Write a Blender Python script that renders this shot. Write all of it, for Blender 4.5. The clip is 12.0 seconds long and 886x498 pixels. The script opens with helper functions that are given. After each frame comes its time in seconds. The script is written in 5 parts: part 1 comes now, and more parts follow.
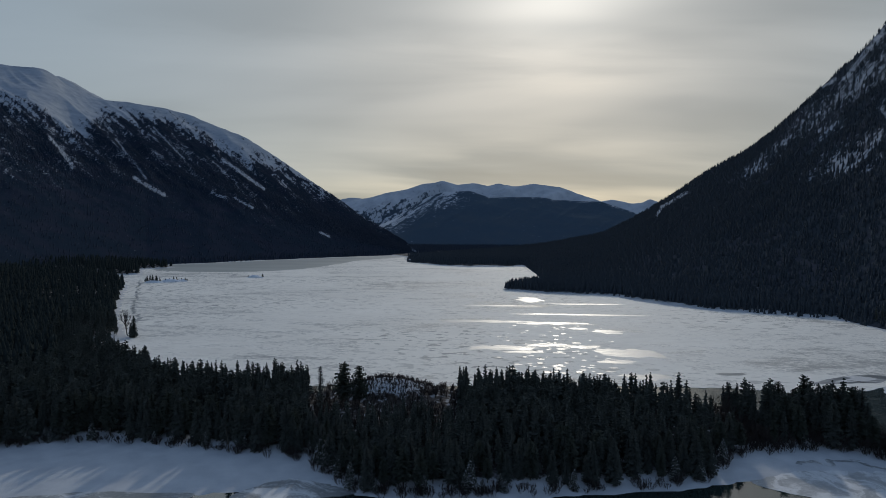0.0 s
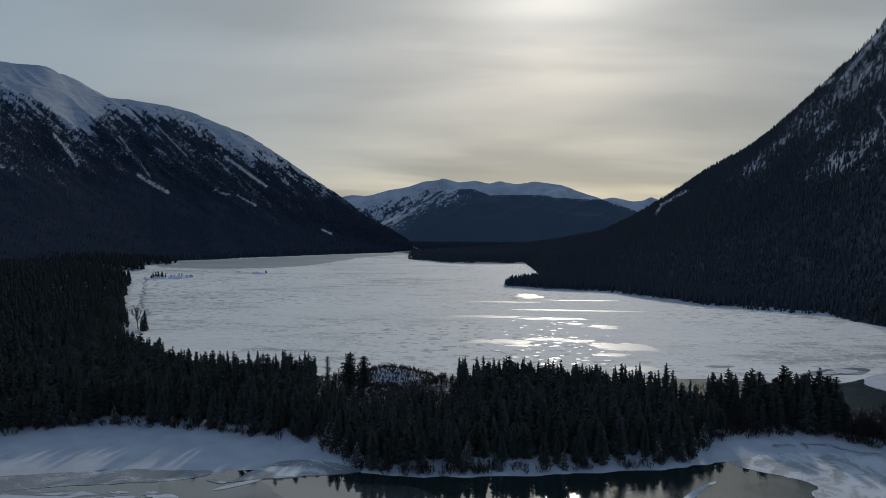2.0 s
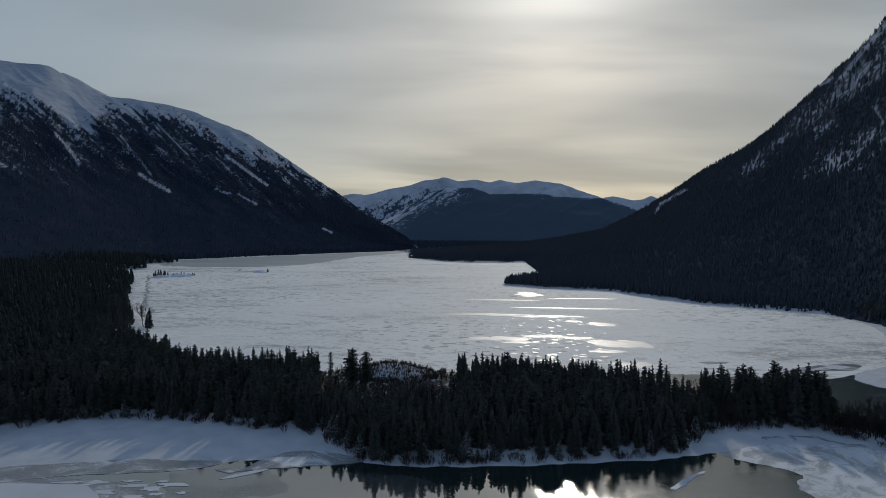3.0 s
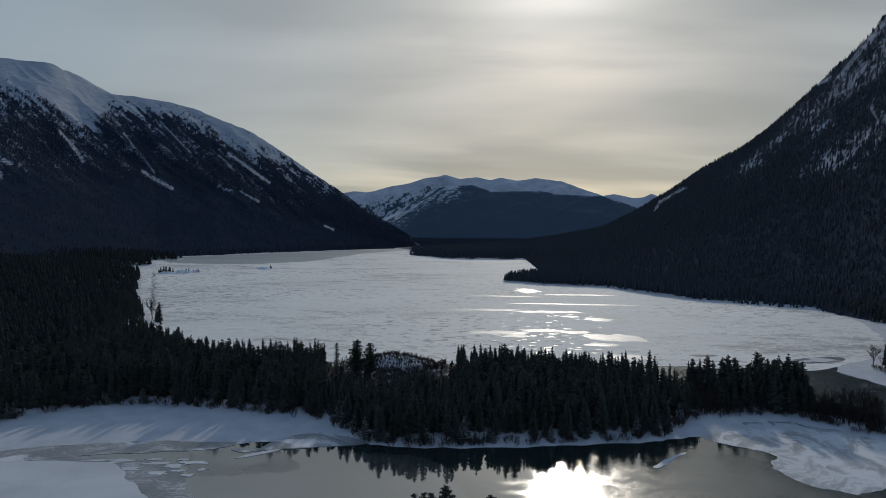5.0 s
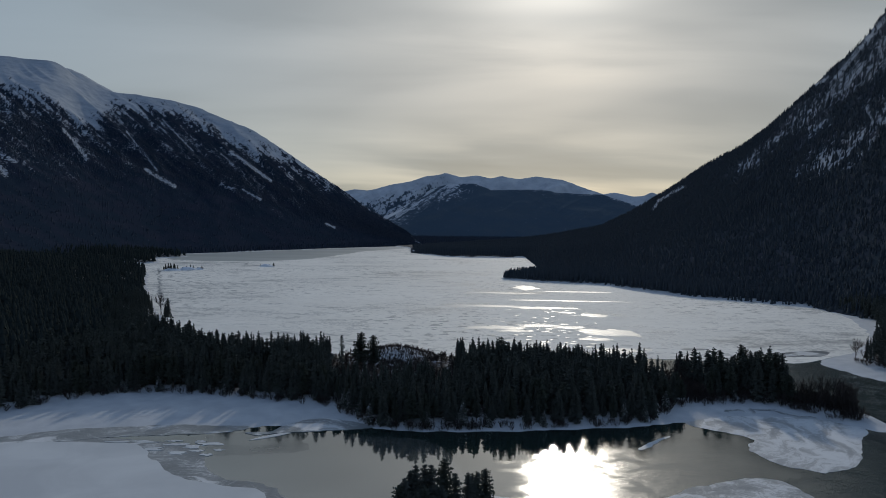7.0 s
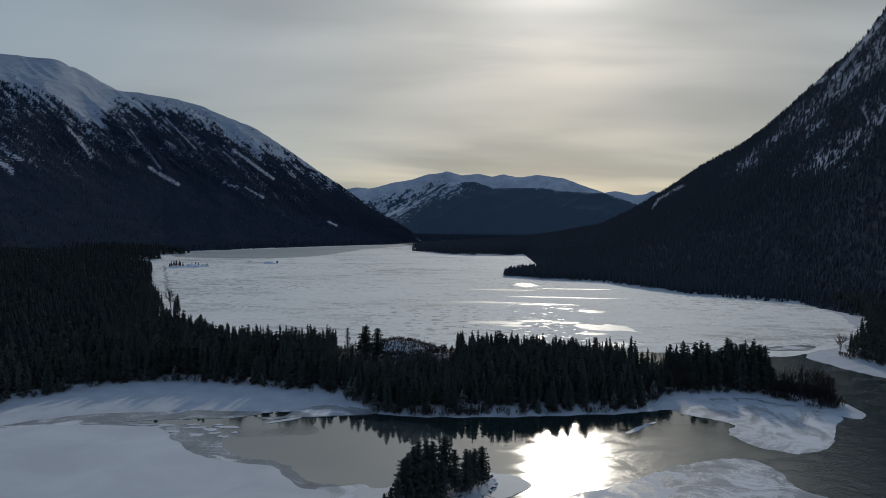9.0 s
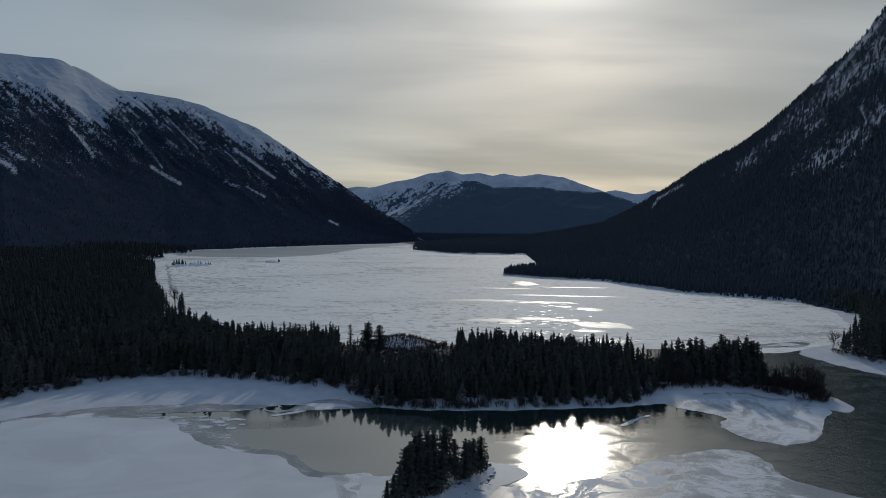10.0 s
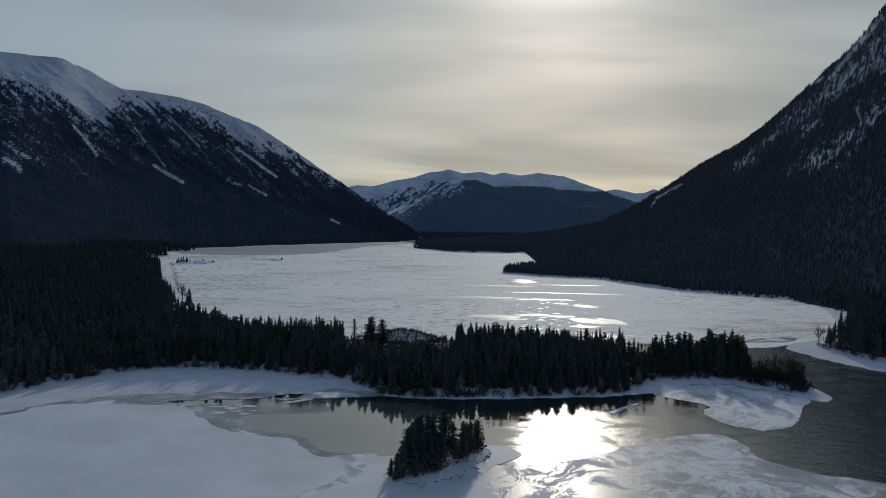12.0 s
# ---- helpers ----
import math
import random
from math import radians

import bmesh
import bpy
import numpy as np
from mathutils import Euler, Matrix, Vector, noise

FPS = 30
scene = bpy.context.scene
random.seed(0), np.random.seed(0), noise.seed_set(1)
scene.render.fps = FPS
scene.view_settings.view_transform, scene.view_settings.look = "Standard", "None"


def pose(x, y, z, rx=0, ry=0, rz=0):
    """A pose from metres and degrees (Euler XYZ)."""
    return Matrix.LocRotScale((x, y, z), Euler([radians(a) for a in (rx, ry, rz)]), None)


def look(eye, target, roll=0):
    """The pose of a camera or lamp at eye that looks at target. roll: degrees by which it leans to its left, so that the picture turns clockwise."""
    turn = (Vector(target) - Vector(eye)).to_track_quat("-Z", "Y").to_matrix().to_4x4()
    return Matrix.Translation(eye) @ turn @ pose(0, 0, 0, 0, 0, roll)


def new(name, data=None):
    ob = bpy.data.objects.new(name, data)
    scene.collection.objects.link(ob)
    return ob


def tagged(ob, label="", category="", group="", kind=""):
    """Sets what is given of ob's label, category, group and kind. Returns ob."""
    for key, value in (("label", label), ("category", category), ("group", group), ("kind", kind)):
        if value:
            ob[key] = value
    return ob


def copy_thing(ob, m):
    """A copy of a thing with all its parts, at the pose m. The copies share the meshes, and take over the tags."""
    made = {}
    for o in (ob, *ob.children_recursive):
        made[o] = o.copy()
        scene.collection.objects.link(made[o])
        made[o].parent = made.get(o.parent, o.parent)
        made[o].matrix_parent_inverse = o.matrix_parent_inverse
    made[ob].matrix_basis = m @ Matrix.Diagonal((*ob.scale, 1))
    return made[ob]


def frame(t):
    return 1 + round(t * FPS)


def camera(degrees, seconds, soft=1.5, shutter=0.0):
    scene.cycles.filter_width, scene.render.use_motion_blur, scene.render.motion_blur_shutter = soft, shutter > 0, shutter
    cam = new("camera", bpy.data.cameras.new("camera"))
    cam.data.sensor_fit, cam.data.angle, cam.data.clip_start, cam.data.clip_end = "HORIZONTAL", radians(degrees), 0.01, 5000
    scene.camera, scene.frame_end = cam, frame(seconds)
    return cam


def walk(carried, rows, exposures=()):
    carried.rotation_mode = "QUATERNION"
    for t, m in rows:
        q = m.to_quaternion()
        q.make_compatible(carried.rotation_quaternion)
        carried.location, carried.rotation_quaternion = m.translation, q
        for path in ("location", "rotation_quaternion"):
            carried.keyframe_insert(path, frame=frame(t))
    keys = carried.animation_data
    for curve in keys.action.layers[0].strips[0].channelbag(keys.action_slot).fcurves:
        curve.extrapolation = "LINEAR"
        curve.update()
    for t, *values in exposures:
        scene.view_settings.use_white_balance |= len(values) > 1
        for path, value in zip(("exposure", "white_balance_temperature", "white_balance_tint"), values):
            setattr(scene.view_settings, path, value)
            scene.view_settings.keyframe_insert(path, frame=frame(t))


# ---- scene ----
cam = camera(70.0, 12.0, 0.6)
PATH = [
    (0, (0.035, -0.073, 65.007), (0.027, 1.926, 64.96), 0.4),
    (0.5, (0.178, -3.258, 65.005), (0.169, -1.259, 64.955), 0.4),
    (1, (0.271, -6.415, 65.013), (0.261, -4.415, 64.961), 0.4),
    (1.5, (0.357, -9.633, 65.04), (0.347, -7.634, 64.987), 0.4),
    (2, (0.431, -12.878, 65.076), (0.419, -10.879, 65.021), 0.5),
    (2.5, (0.536, -16.085, 65.126), (0.524, -14.086, 65.069), 0.5),
    (3, (0.646, -19.269, 65.15), (0.633, -17.27, 65.091), 0.5),
    (5, (0.997, -32.132, 65.199), (0.981, -30.133, 65.132), 0.6),
    (5.5, (1.097, -35.338, 65.214), (1.08, -33.339, 65.146), 0.6),
    (6, (1.204, -38.56, 65.214), (1.187, -36.562, 65.144), 0.6),
    (6.5, (1.296, -41.803, 65.208), (1.278, -39.805, 65.136), 0.7),
    (7, (1.378, -45.082, 65.226), (1.36, -43.083, 65.153), 0.7),
    (9, (1.65, -58.392, 65.325), (1.628, -56.394, 65.246), 0.8),
    (9.5, (1.707, -61.664, 65.315), (1.683, -59.665, 65.234), 0.8),
    (10, (1.799, -64.93, 65.318), (1.775, -62.932, 65.236), 0.8),
    (10.5, (1.904, -68.181, 65.328), (1.881, -66.182, 65.246), 0.8),
    (11, (1.987, -71.422, 65.351), (1.963, -69.424, 65.267), 0.9),
    (11.5, (2.094, -74.66, 65.379), (2.07, -72.662, 65.293), 0.9),
    (12, (2.21, -77.901, 65.388), (2.184, -75.903, 65.302), 0.9),
]
walk(cam, [(t, look(eye, target, roll)) for t, eye, target, roll in PATH])

# ---- light: veiled low sun ahead, thin streaky overcast ----
SUN_AZ, SUN_EL = 10.1, 21.5          # degrees right of +y, degrees above the horizon
SUN_DIR = Vector((math.sin(radians(SUN_AZ)) * math.cos(radians(SUN_EL)), math.cos(radians(SUN_AZ)) * math.cos(radians(SUN_EL)), math.sin(radians(SUN_EL))))
scene.view_settings.exposure = 0.0


def node(tree, kind, out=0, **inputs):
    """A node with its inputs set by name (spaces as _), by number (i0, i1) or linked; returns one output."""
    n = tree.nodes.new(kind)
    for key, value in inputs.items():
        sock = n.inputs[int(key[1:])] if key[0] == "i" and key[1:].isdigit() else n.inputs[key.replace("_", " ")]
        if isinstance(value, bpy.types.NodeSocket):
            tree.links.new(value, sock)
        else:
            sock.default_value = value
    return n.outputs[out]


def calc(tree, op, a, b=0.0, c=0.0):
    n = tree.nodes.new("ShaderNodeMath")
    n.operation = op
    for sock, value in zip(n.inputs, (a, b, c)):
        if isinstance(value, bpy.types.NodeSocket):
            tree.links.new(value, sock)
        else:
            sock.default_value = value
    return n.outputs[0]


def vec_calc(tree, op, a, b=None, scale=None, out=0):
    n = tree.nodes.new("ShaderNodeVectorMath")
    n.operation = op
    for sock, value in ((n.inputs[0], a), (n.inputs[1], b), (n.inputs[3], scale)):
        if isinstance(value, bpy.types.NodeSocket):
            tree.links.new(value, sock)
        elif value is not None:
            sock.default_value = value
    return n.outputs[out]


def attribute(tree, name):
    n = tree.nodes.new("ShaderNodeAttribute")
    n.attribute_name = name
    return n.outputs["Fac"]


def ramp(tree, fac, *stops):
    """Colour ramp from (place, (r, g, b)) or (place, grey) stops."""
    n = tree.nodes.new("ShaderNodeValToRGB")
    el = n.color_ramp.elements
    while len(el) < len(stops):
        el.new(0.5)
    for e, (p, c) in zip(el, stops):
        e.position = p
        e.color = (c, c, c, 1) if isinstance(c, (int, float)) else (*c, 1)
    tree.links.new(fac, n.inputs[0])
    return n.outputs[0]


def mix(tree, fac, a, b):
    """Mixes two colours."""
    n = tree.nodes.new("ShaderNodeMix")
    n.data_type = "RGBA"
    for sock, value in ((n.inputs[0], fac), (n.inputs[6], a), (n.inputs[7], b)):
        if isinstance(value, bpy.types.NodeSocket):
            tree.links.new(value, sock)
        else:
            sock.default_value = value if isinstance(value, (int, float)) else (*value, 1)
    return n.outputs[2]


def noise_tex(tree, vec, scale, detail=4.0, rough=0.55, distort=0.0):
    return node(tree, "ShaderNodeTexNoise", Vector=vec, Scale=scale, Detail=detail, Roughness=rough, Distortion=distort)


def stretched(tree, vec, x=1.0, y=1.0, z=1.0, turn=0.0):
    return node(tree, "ShaderNodeMapping", Vector=vec, Scale=(x, y, z), Rotation=(0, 0, radians(turn)))


def build_world():
    w = bpy.data.worlds.new("winter_sky")
    w.use_nodes = True
    t = w.node_tree
    t.nodes.clear()
    d = t.nodes.new("ShaderNodeTexCoord").outputs["Generated"]
    sky_node = t.nodes.new("ShaderNodeTexSky")
    sky_node.sky_type, sky_node.sun_disc = "NISHITA", False
    sky_node.sun_elevation, sky_node.sun_rotation, sky_node.dust_density = radians(SUN_EL), radians(SUN_AZ), 2.0
    sky = sky_node.outputs[0]
    sep = t.nodes.new("ShaderNodeSeparateXYZ")
    t.links.new(d, sep.inputs[0])
    x, y, z = sep.outputs
    up = calc(t, "MAXIMUM", z, 0.0)
    # cloud sheet: the direction met with a flat layer overhead
    low = calc(t, "ADD", up, 0.11)
    flat = node(t, "ShaderNodeCombineXYZ", X=calc(t, "DIVIDE", x, low), Y=calc(t, "DIVIDE", y, low), Z=0.0)
    broad = noise_tex(t, stretched(t, flat, 0.5, 1.0, 1, 14), 0.42, 4.0, 0.5, 0.5)
    fine = noise_tex(t, stretched(t, flat, 0.42, 1.1, 1, 5), 1.3, 6.0, 0.52, 0.6)
    cloud = calc(t, "MULTIPLY_ADD", fine, 0.15, calc(t, "MULTIPLY", broad, 0.85))
    # two flat banks of cloud, one thicker and one thinner, with wavering edges
    sway = calc(t, "ADD", z, calc(t, "MULTIPLY", calc(t, "SUBTRACT", fine, 0.5), 0.09))
    thick_bank = calc(t, "POWER", 2.718, calc(t, "MULTIPLY", calc(t, "POWER", calc(t, "ABSOLUTE", calc(t, "DIVIDE", calc(t, "SUBTRACT", sway, 0.305), 0.030)), 2.0), -1.0))
    thin_bank = calc(t, "POWER", 2.718, calc(t, "MULTIPLY", calc(t, "POWER", calc(t, "ABSOLUTE", calc(t, "DIVIDE", calc(t, "SUBTRACT", sway, 0.215), 0.040)), 2.0), -1.0))
    cloud = calc(t, "ADD", cloud, calc(t, "SUBTRACT", calc(t, "MULTIPLY", thick_bank, 0.045), calc(t, "MULTIPLY", thin_bank, 0.045)))
    # angle from the sun
    dot = vec_calc(t, "DOT_PRODUCT", d, tuple(SUN_DIR), out=1)
    ang = calc(t, "ARCCOSINE", calc(t, "MINIMUM", dot, 1.0))
    side_way = Vector((math.cos(radians(SUN_AZ)), -math.sin(radians(SUN_AZ)), 0.0))
    across = calc(t, "MULTIPLY", vec_calc(t, "DOT_PRODUCT", d, tuple(side_way), out=1), 0.58)
    along = vec_calc(t, "DOT_PRODUCT", d, tuple(side_way.cross(SUN_DIR)), out=1)
    spread = calc(t, "ADD", calc(t, "MULTIPLY", across, across), calc(t, "MULTIPLY", along, along))
    core = calc(t, "POWER", 2.718, calc(t, "DIVIDE", spread, -0.0062))
    core = calc(t, "MULTIPLY", core, calc(t, "GREATER_THAN", dot, 0.0))
    halo = calc(t, "POWER", 2.718, calc(t, "MULTIPLY", calc(t, "DIVIDE", ang, 0.22), -1.0))
    veil = ramp(t, up, (0.0, (0.49, 0.455, 0.335)), (0.035, (0.445, 0.425, 0.345)), (0.10, (0.395, 0.402, 0.372)), (0.20, (0.348, 0.368, 0.370)), (0.36, (0.325, 0.36, 0.38)), (0.60, (0.235, 0.275, 0.33)), (1.0, (0.20, 0.25, 0.32)))
    side = ramp(t, calc(t, "DIVIDE", ang, math.pi), (0.0, (1.0, 1.0, 1.0)), (0.10, (0.98, 0.99, 1.0)), (0.22, (0.84, 0.95, 1.06)), (0.45, (0.58, 0.76, 1.04)), (1.0, (0.52, 0.70, 1.05)))
    veil = mix(t, 1.0, veil, side)
    veil.node.blend_type = "MULTIPLY"
    thick = ramp(t, cloud, (0.36, 1.07), (0.46, 1.0), (0.54, 0.85), (0.64, 0.68))
    veil = mix(t, 1.0, veil, thick)
    veil.node.blend_type = "MULTIPLY"
    # thin gaps let some clear sky through
    gap = ramp(t, cloud, (0.30, 0.14), (0.55, 0.03))
    clear = vec_calc(t, "SCALE", sky, scale=0.085)
    both = mix(t, gap, veil, clear)
    glow = calc(t, "ADD", calc(t, "MULTIPLY", core, 0.36), calc(t, "MULTIPLY", halo, 0.14))
    glow = calc(t, "MULTIPLY", glow, ramp(t, cloud, (0.35, 1.1), (0.62, 0.75)))
    warm = vec_calc(t, "SCALE", (1.0, 0.985, 0.93), scale=glow)
    total = vec_calc(t, "ADD", both, warm)
    back = node(t, "ShaderNodeBackground", Color=total, Strength=1.0)
    t.links.new(back, t.nodes.new("ShaderNodeOutputWorld").inputs[0])
    scene.world = w


build_world()
sun = new("sun", bpy.data.lights.new("sun", "SUN"))
sun.data.energy, sun.data.angle, sun.data.color = 1.15, radians(2.5), (1.0, 0.93, 0.80)
sun.rotation_euler = (-SUN_DIR).to_track_quat("-Z", "Y").to_euler()
sun.location = (200, 900, 500)


# ---- materials ----
def material(name):
    m = bpy.data.materials.new(name)
    m.use_nodes = True
    t = m.node_tree
    return m, t, t.nodes["Principled BSDF"]


def wire(t, bsdf, **inputs):
    for key, value in inputs.items():
        sock = bsdf.inputs[key.replace("_", " ")]
        if isinstance(value, bpy.types.NodeSocket):
            t.links.new(value, sock)
        else:
            sock.default_value = value if not isinstance(value, tuple) or len(value) != 3 else (*value, 1)


def place_of(t):
    return node(t, "ShaderNodeNewGeometry")


def bump(t, height, strength, distance):
    return node(t, "ShaderNodeBump", Height=height, Strength=strength, Distance=distance)


def ramp_value(t, fac, a, b):
    """A smooth change from a to b as fac goes from 0.3 to 1."""
    n = t.nodes.new("ShaderNodeMapRange")
    n.interpolation_type = "SMOOTHSTEP"
    t.links.new(fac, n.inputs[0])
    for k, v in ((1, 0.3), (2, 1.0), (3, a), (4, b)):
        n.inputs[k].default_value = v
    return n.outputs[0]


def snow_material():
    m, t, b = material("shore_snow")
    p = place_of(t)
    drift = noise_tex(t, stretched(t, p, 0.6, 1.0), 0.16, 5)
    grain = noise_tex(t, p, 2.2, 6, 0.6)
    dirt = ramp(t, noise_tex(t, p, 0.5, 8, 0.7), (0.60, 0.0), (0.72, 0.5))
    col = ramp(t, drift, (0.3, (0.48, 0.50, 0.53)), (0.7, (0.60, 0.615, 0.635)))
    col = mix(t, dirt, col, (0.30, 0.27, 0.23))
    wire(t, b, Base_Color=col, Roughness=0.75, Specular_IOR_Level=0.25, Normal=bump(t, calc(t, "MULTIPLY_ADD", grain, 0.3, drift), 0.7, 0.5))
    return m


def ground_material():
    """Snow along the shores, needles and brush under the woods."""
    m, t, b = material("winter_ground")
    p = place_of(t)
    wood = attribute(t, "woods")
    grain = noise_tex(t, p, 1.3, 6, 0.65)
    drift = noise_tex(t, p, 0.14, 4)
    snow = ramp(t, drift, (0.3, (0.48, 0.50, 0.53)), (0.7, (0.60, 0.615, 0.635)))
    floor_col = ramp(t, noise_tex(t, p, 0.4, 5, 0.6), (0.35, (0.045, 0.040, 0.037)), (0.52, (0.085, 0.076, 0.072)), (0.62, (0.36, 0.37, 0.39)))
    fac = ramp(t, calc(t, "ADD", wood, calc(t, "MULTIPLY_ADD", grain, 0.9, -0.45)), (0.42, 0.0), (0.60, 1.0))
    wire(t, b, Base_Color=mix(t, fac, snow, floor_col), Roughness=0.95, Specular_IOR_Level=0.05, Normal=bump(t, calc(t, "MULTIPLY_ADD", grain, 0.5, drift), 0.45, 0.4))
    return m


# default snow tones are greyed and blued: cloud shade put into the colour
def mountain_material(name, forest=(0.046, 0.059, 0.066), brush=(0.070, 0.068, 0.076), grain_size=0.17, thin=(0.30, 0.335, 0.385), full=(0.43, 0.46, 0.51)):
    """Snow above, dark woods below; the sheet carries how much snow lies open."""
    m, t, b = material(name)
    p = place_of(t)
    cover = attribute(t, "snow")
    stipple = noise_tex(t, stretched(t, p, 1, 1, 0.7), grain_size, 7, 0.72)
    mid = noise_tex(t, p, grain_size * 0.17, 5, 0.6)
    mask = calc(t, "ADD", cover, calc(t, "MULTIPLY", calc(t, "SUBTRACT", calc(t, "MULTIPLY_ADD", mid, 0.15, calc(t, "MULTIPLY", stipple, 0.85)), 0.5), 2.8))
    fac = ramp(t, mask, (0.38, 0.0), (0.66, 1.0))
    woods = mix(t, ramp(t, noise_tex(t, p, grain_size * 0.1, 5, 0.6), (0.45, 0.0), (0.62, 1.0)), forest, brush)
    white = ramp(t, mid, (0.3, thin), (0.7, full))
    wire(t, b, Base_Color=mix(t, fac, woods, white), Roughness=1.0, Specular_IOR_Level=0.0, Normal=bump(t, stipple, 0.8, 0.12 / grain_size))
    return m


def lake_material():
    """Wind-packed snow on ice with streaks of bare, refrozen ice."""
    m, t, b = material("lake_snow_ice")
    p = place_of(t)
    wide = noise_tex(t, stretched(t, p, 0.5, 1.0, 1, -4), 0.010, 6, 0.6, 0.7)
    mid = noise_tex(t, stretched(t, p, 0.55, 1.0, 1, 5), 0.055, 6, 0.62, 0.5)
    small = noise_tex(t, stretched(t, p, 0.75, 1.0), 0.30, 5, 0.65)
    tiny = noise_tex(t, stretched(t, p, 0.75, 1.0, 1, 3), 0.75, 4, 0.7)
    bare = calc(t, "MULTIPLY_ADD", wide, 0.30, calc(t, "MULTIPLY_ADD", mid, 0.30, calc(t, "MULTIPLY_ADD", small, 0.24, calc(t, "MULTIPLY", tiny, 0.16))))
    fac = ramp(t, bare, (0.51, 0.0), (0.54, 0.45), (0.585, 1.0))
    snow = ramp(t, mid, (0.32, (0.72, 0.71, 0.67)), (0.66, (0.85, 0.84, 0.795)))
    ice = ramp(t, small, (0.3, (0.23, 0.24, 0.245)), (0.7, (0.38, 0.39, 0.39)))
    rough = ramp(t, fac, (0.0, 0.78), (1.0, 0.66))
    # short dark dashes where the crust has blown off, in drifting fields
    field = ramp(t, noise_tex(t, p, 0.0045, 3, 0.5), (0.44, 0.0), (0.56, 1.0))
    dash = ramp(t, noise_tex(t, stretched(t, p, 0.8, 1.0, 1, 4), 0.15, 3, 0.55, 0.4), (0.56, 0.0), (0.61, 1.0))
    fac = calc(t, "MAXIMUM", fac, calc(t, "MULTIPLY", dash, calc(t, "MULTIPLY_ADD", field, 0.75, 0.15)))
    wire(t, b, Base_Color=mix(t, fac, snow, ice), Roughness=rough, Specular_IOR_Level=0.32, Normal=bump(t, calc(t, "MULTIPLY_ADD", mid, 2.0, calc(t, "ADD", small, calc(t, "MULTIPLY", tiny, 0.5))), 0.4, 0.4))
    return m


def wet_ice_material():
    """Smooth refrozen melt patches that shine towards the sun."""
    m, t, b = material("refrozen_ice")
    p = place_of(t)
    n = noise_tex(t, stretched(t, p, 0.4, 1.0), 0.25, 5, 0.6)
    wire(t, b, Base_Color=ramp(t, n, (0.35, (0.42, 0.43, 0.43)), (0.65, (0.60, 0.60, 0.60))), Roughness=ramp(t, n, (0.3, 0.38), (0.7, 0.60)), IOR=1.33, Specular_IOR_Level=0.5, Normal=bump(t, n, 0.2, 0.2))
    return m


def sheet_snow_material():
    """Smooth snow lying on the near ice, grey where it has soaked through."""
    m, t, b = material("snow_on_ice")
    p = place_of(t)
    soak = noise_tex(t, stretched(t, p, 0.7, 1.0), 0.05, 5, 0.55, 0.6)
    grain = noise_tex(t, p, 1.6, 5, 0.6)
    col = ramp(t, soak, (0.36, (0.51, 0.53, 0.55)), (0.62, (0.61, 0.63, 0.645)))
    wire(t, b, Base_Color=col, Roughness=0.6, Specular_IOR_Level=0.25, Normal=bump(t, calc(t, "MULTIPLY_ADD", grain, 0.2, soak), 0.4, 0.3))
    return m


def grey_ice_material(name, lo, hi, snow_at=0.6, hub=(62.0, 52.0), white=(0.70, 0.71, 0.72)):
    """Thin grey ice with drifted white swirls that bend round a hub in the plan."""
    m, t, b = material(name)
    p = place_of(t)
    warp = node(t, "ShaderNodeTexNoise", 1, Vector=p, Scale=0.045, Detail=3.0, Roughness=0.5)
    push = vec_calc(t, "SCALE", vec_calc(t, "SUBTRACT", warp, (0.5, 0.5, 0.5)), scale=34.0)
    off = vec_calc(t, "SUBTRACT", vec_calc(t, "ADD", p, push), (hub[0], hub[1], 0.0))
    sep = t.nodes.new("ShaderNodeSeparateXYZ")
    t.links.new(off, sep.inputs[0])
    rad = vec_calc(t, "LENGTH", vec_calc(t, "MULTIPLY", off, (1.0, 1.0, 0.0)), out=1)
    turn = calc(t, "ARCTAN2", sep.outputs[0], sep.outputs[1])
    arc = node(t, "ShaderNodeCombineXYZ", X=rad, Y=calc(t, "MULTIPLY", turn, 15.0), Z=0.0)
    swirl = noise_tex(t, arc, 0.22, 9, 0.66, 0.8)
    thread = noise_tex(t, arc, 0.24, 4, 0.5, 0.9)
    patch = noise_tex(t, p, 0.05, 7, 0.65, 0.8)
    grain = noise_tex(t, p, 1.3, 5, 0.65)
    lay = calc(t, "MULTIPLY_ADD", swirl, 0.50, calc(t, "MULTIPLY_ADD", patch, 0.38, calc(t, "MULTIPLY", grain, 0.12)))
    fac = ramp(t, lay, (snow_at - 0.05, 0.0), (snow_at - 0.012, 0.35), (snow_at, 0.72), (snow_at + 0.06, 1.0))
    ridge = ramp(t, calc(t, "ABSOLUTE", calc(t, "SUBTRACT", thread, 0.52)), (0.0, 0.75), (0.014, 0.0))
    fac = calc(t, "MAXIMUM", fac, calc(t, "MULTIPLY", ridge, ramp(t, patch, (0.42, 0.0), (0.52, 1.0))))
    ice_col = ramp(t, calc(t, "MULTIPLY_ADD", grain, 0.3, calc(t, "MULTIPLY", patch, 0.7)), (0.38, lo), (0.62, hi))
    wire(t, b, Base_Color=mix(t, fac, ice_col, white), Roughness=ramp(t, fac, (0.0, 0.30), (1.0, 0.75)), IOR=1.31, Specular_IOR_Level=0.25, Normal=bump(t, calc(t, "MULTIPLY_ADD", grain, 0.35, fac), 0.25, 0.10))
    return m


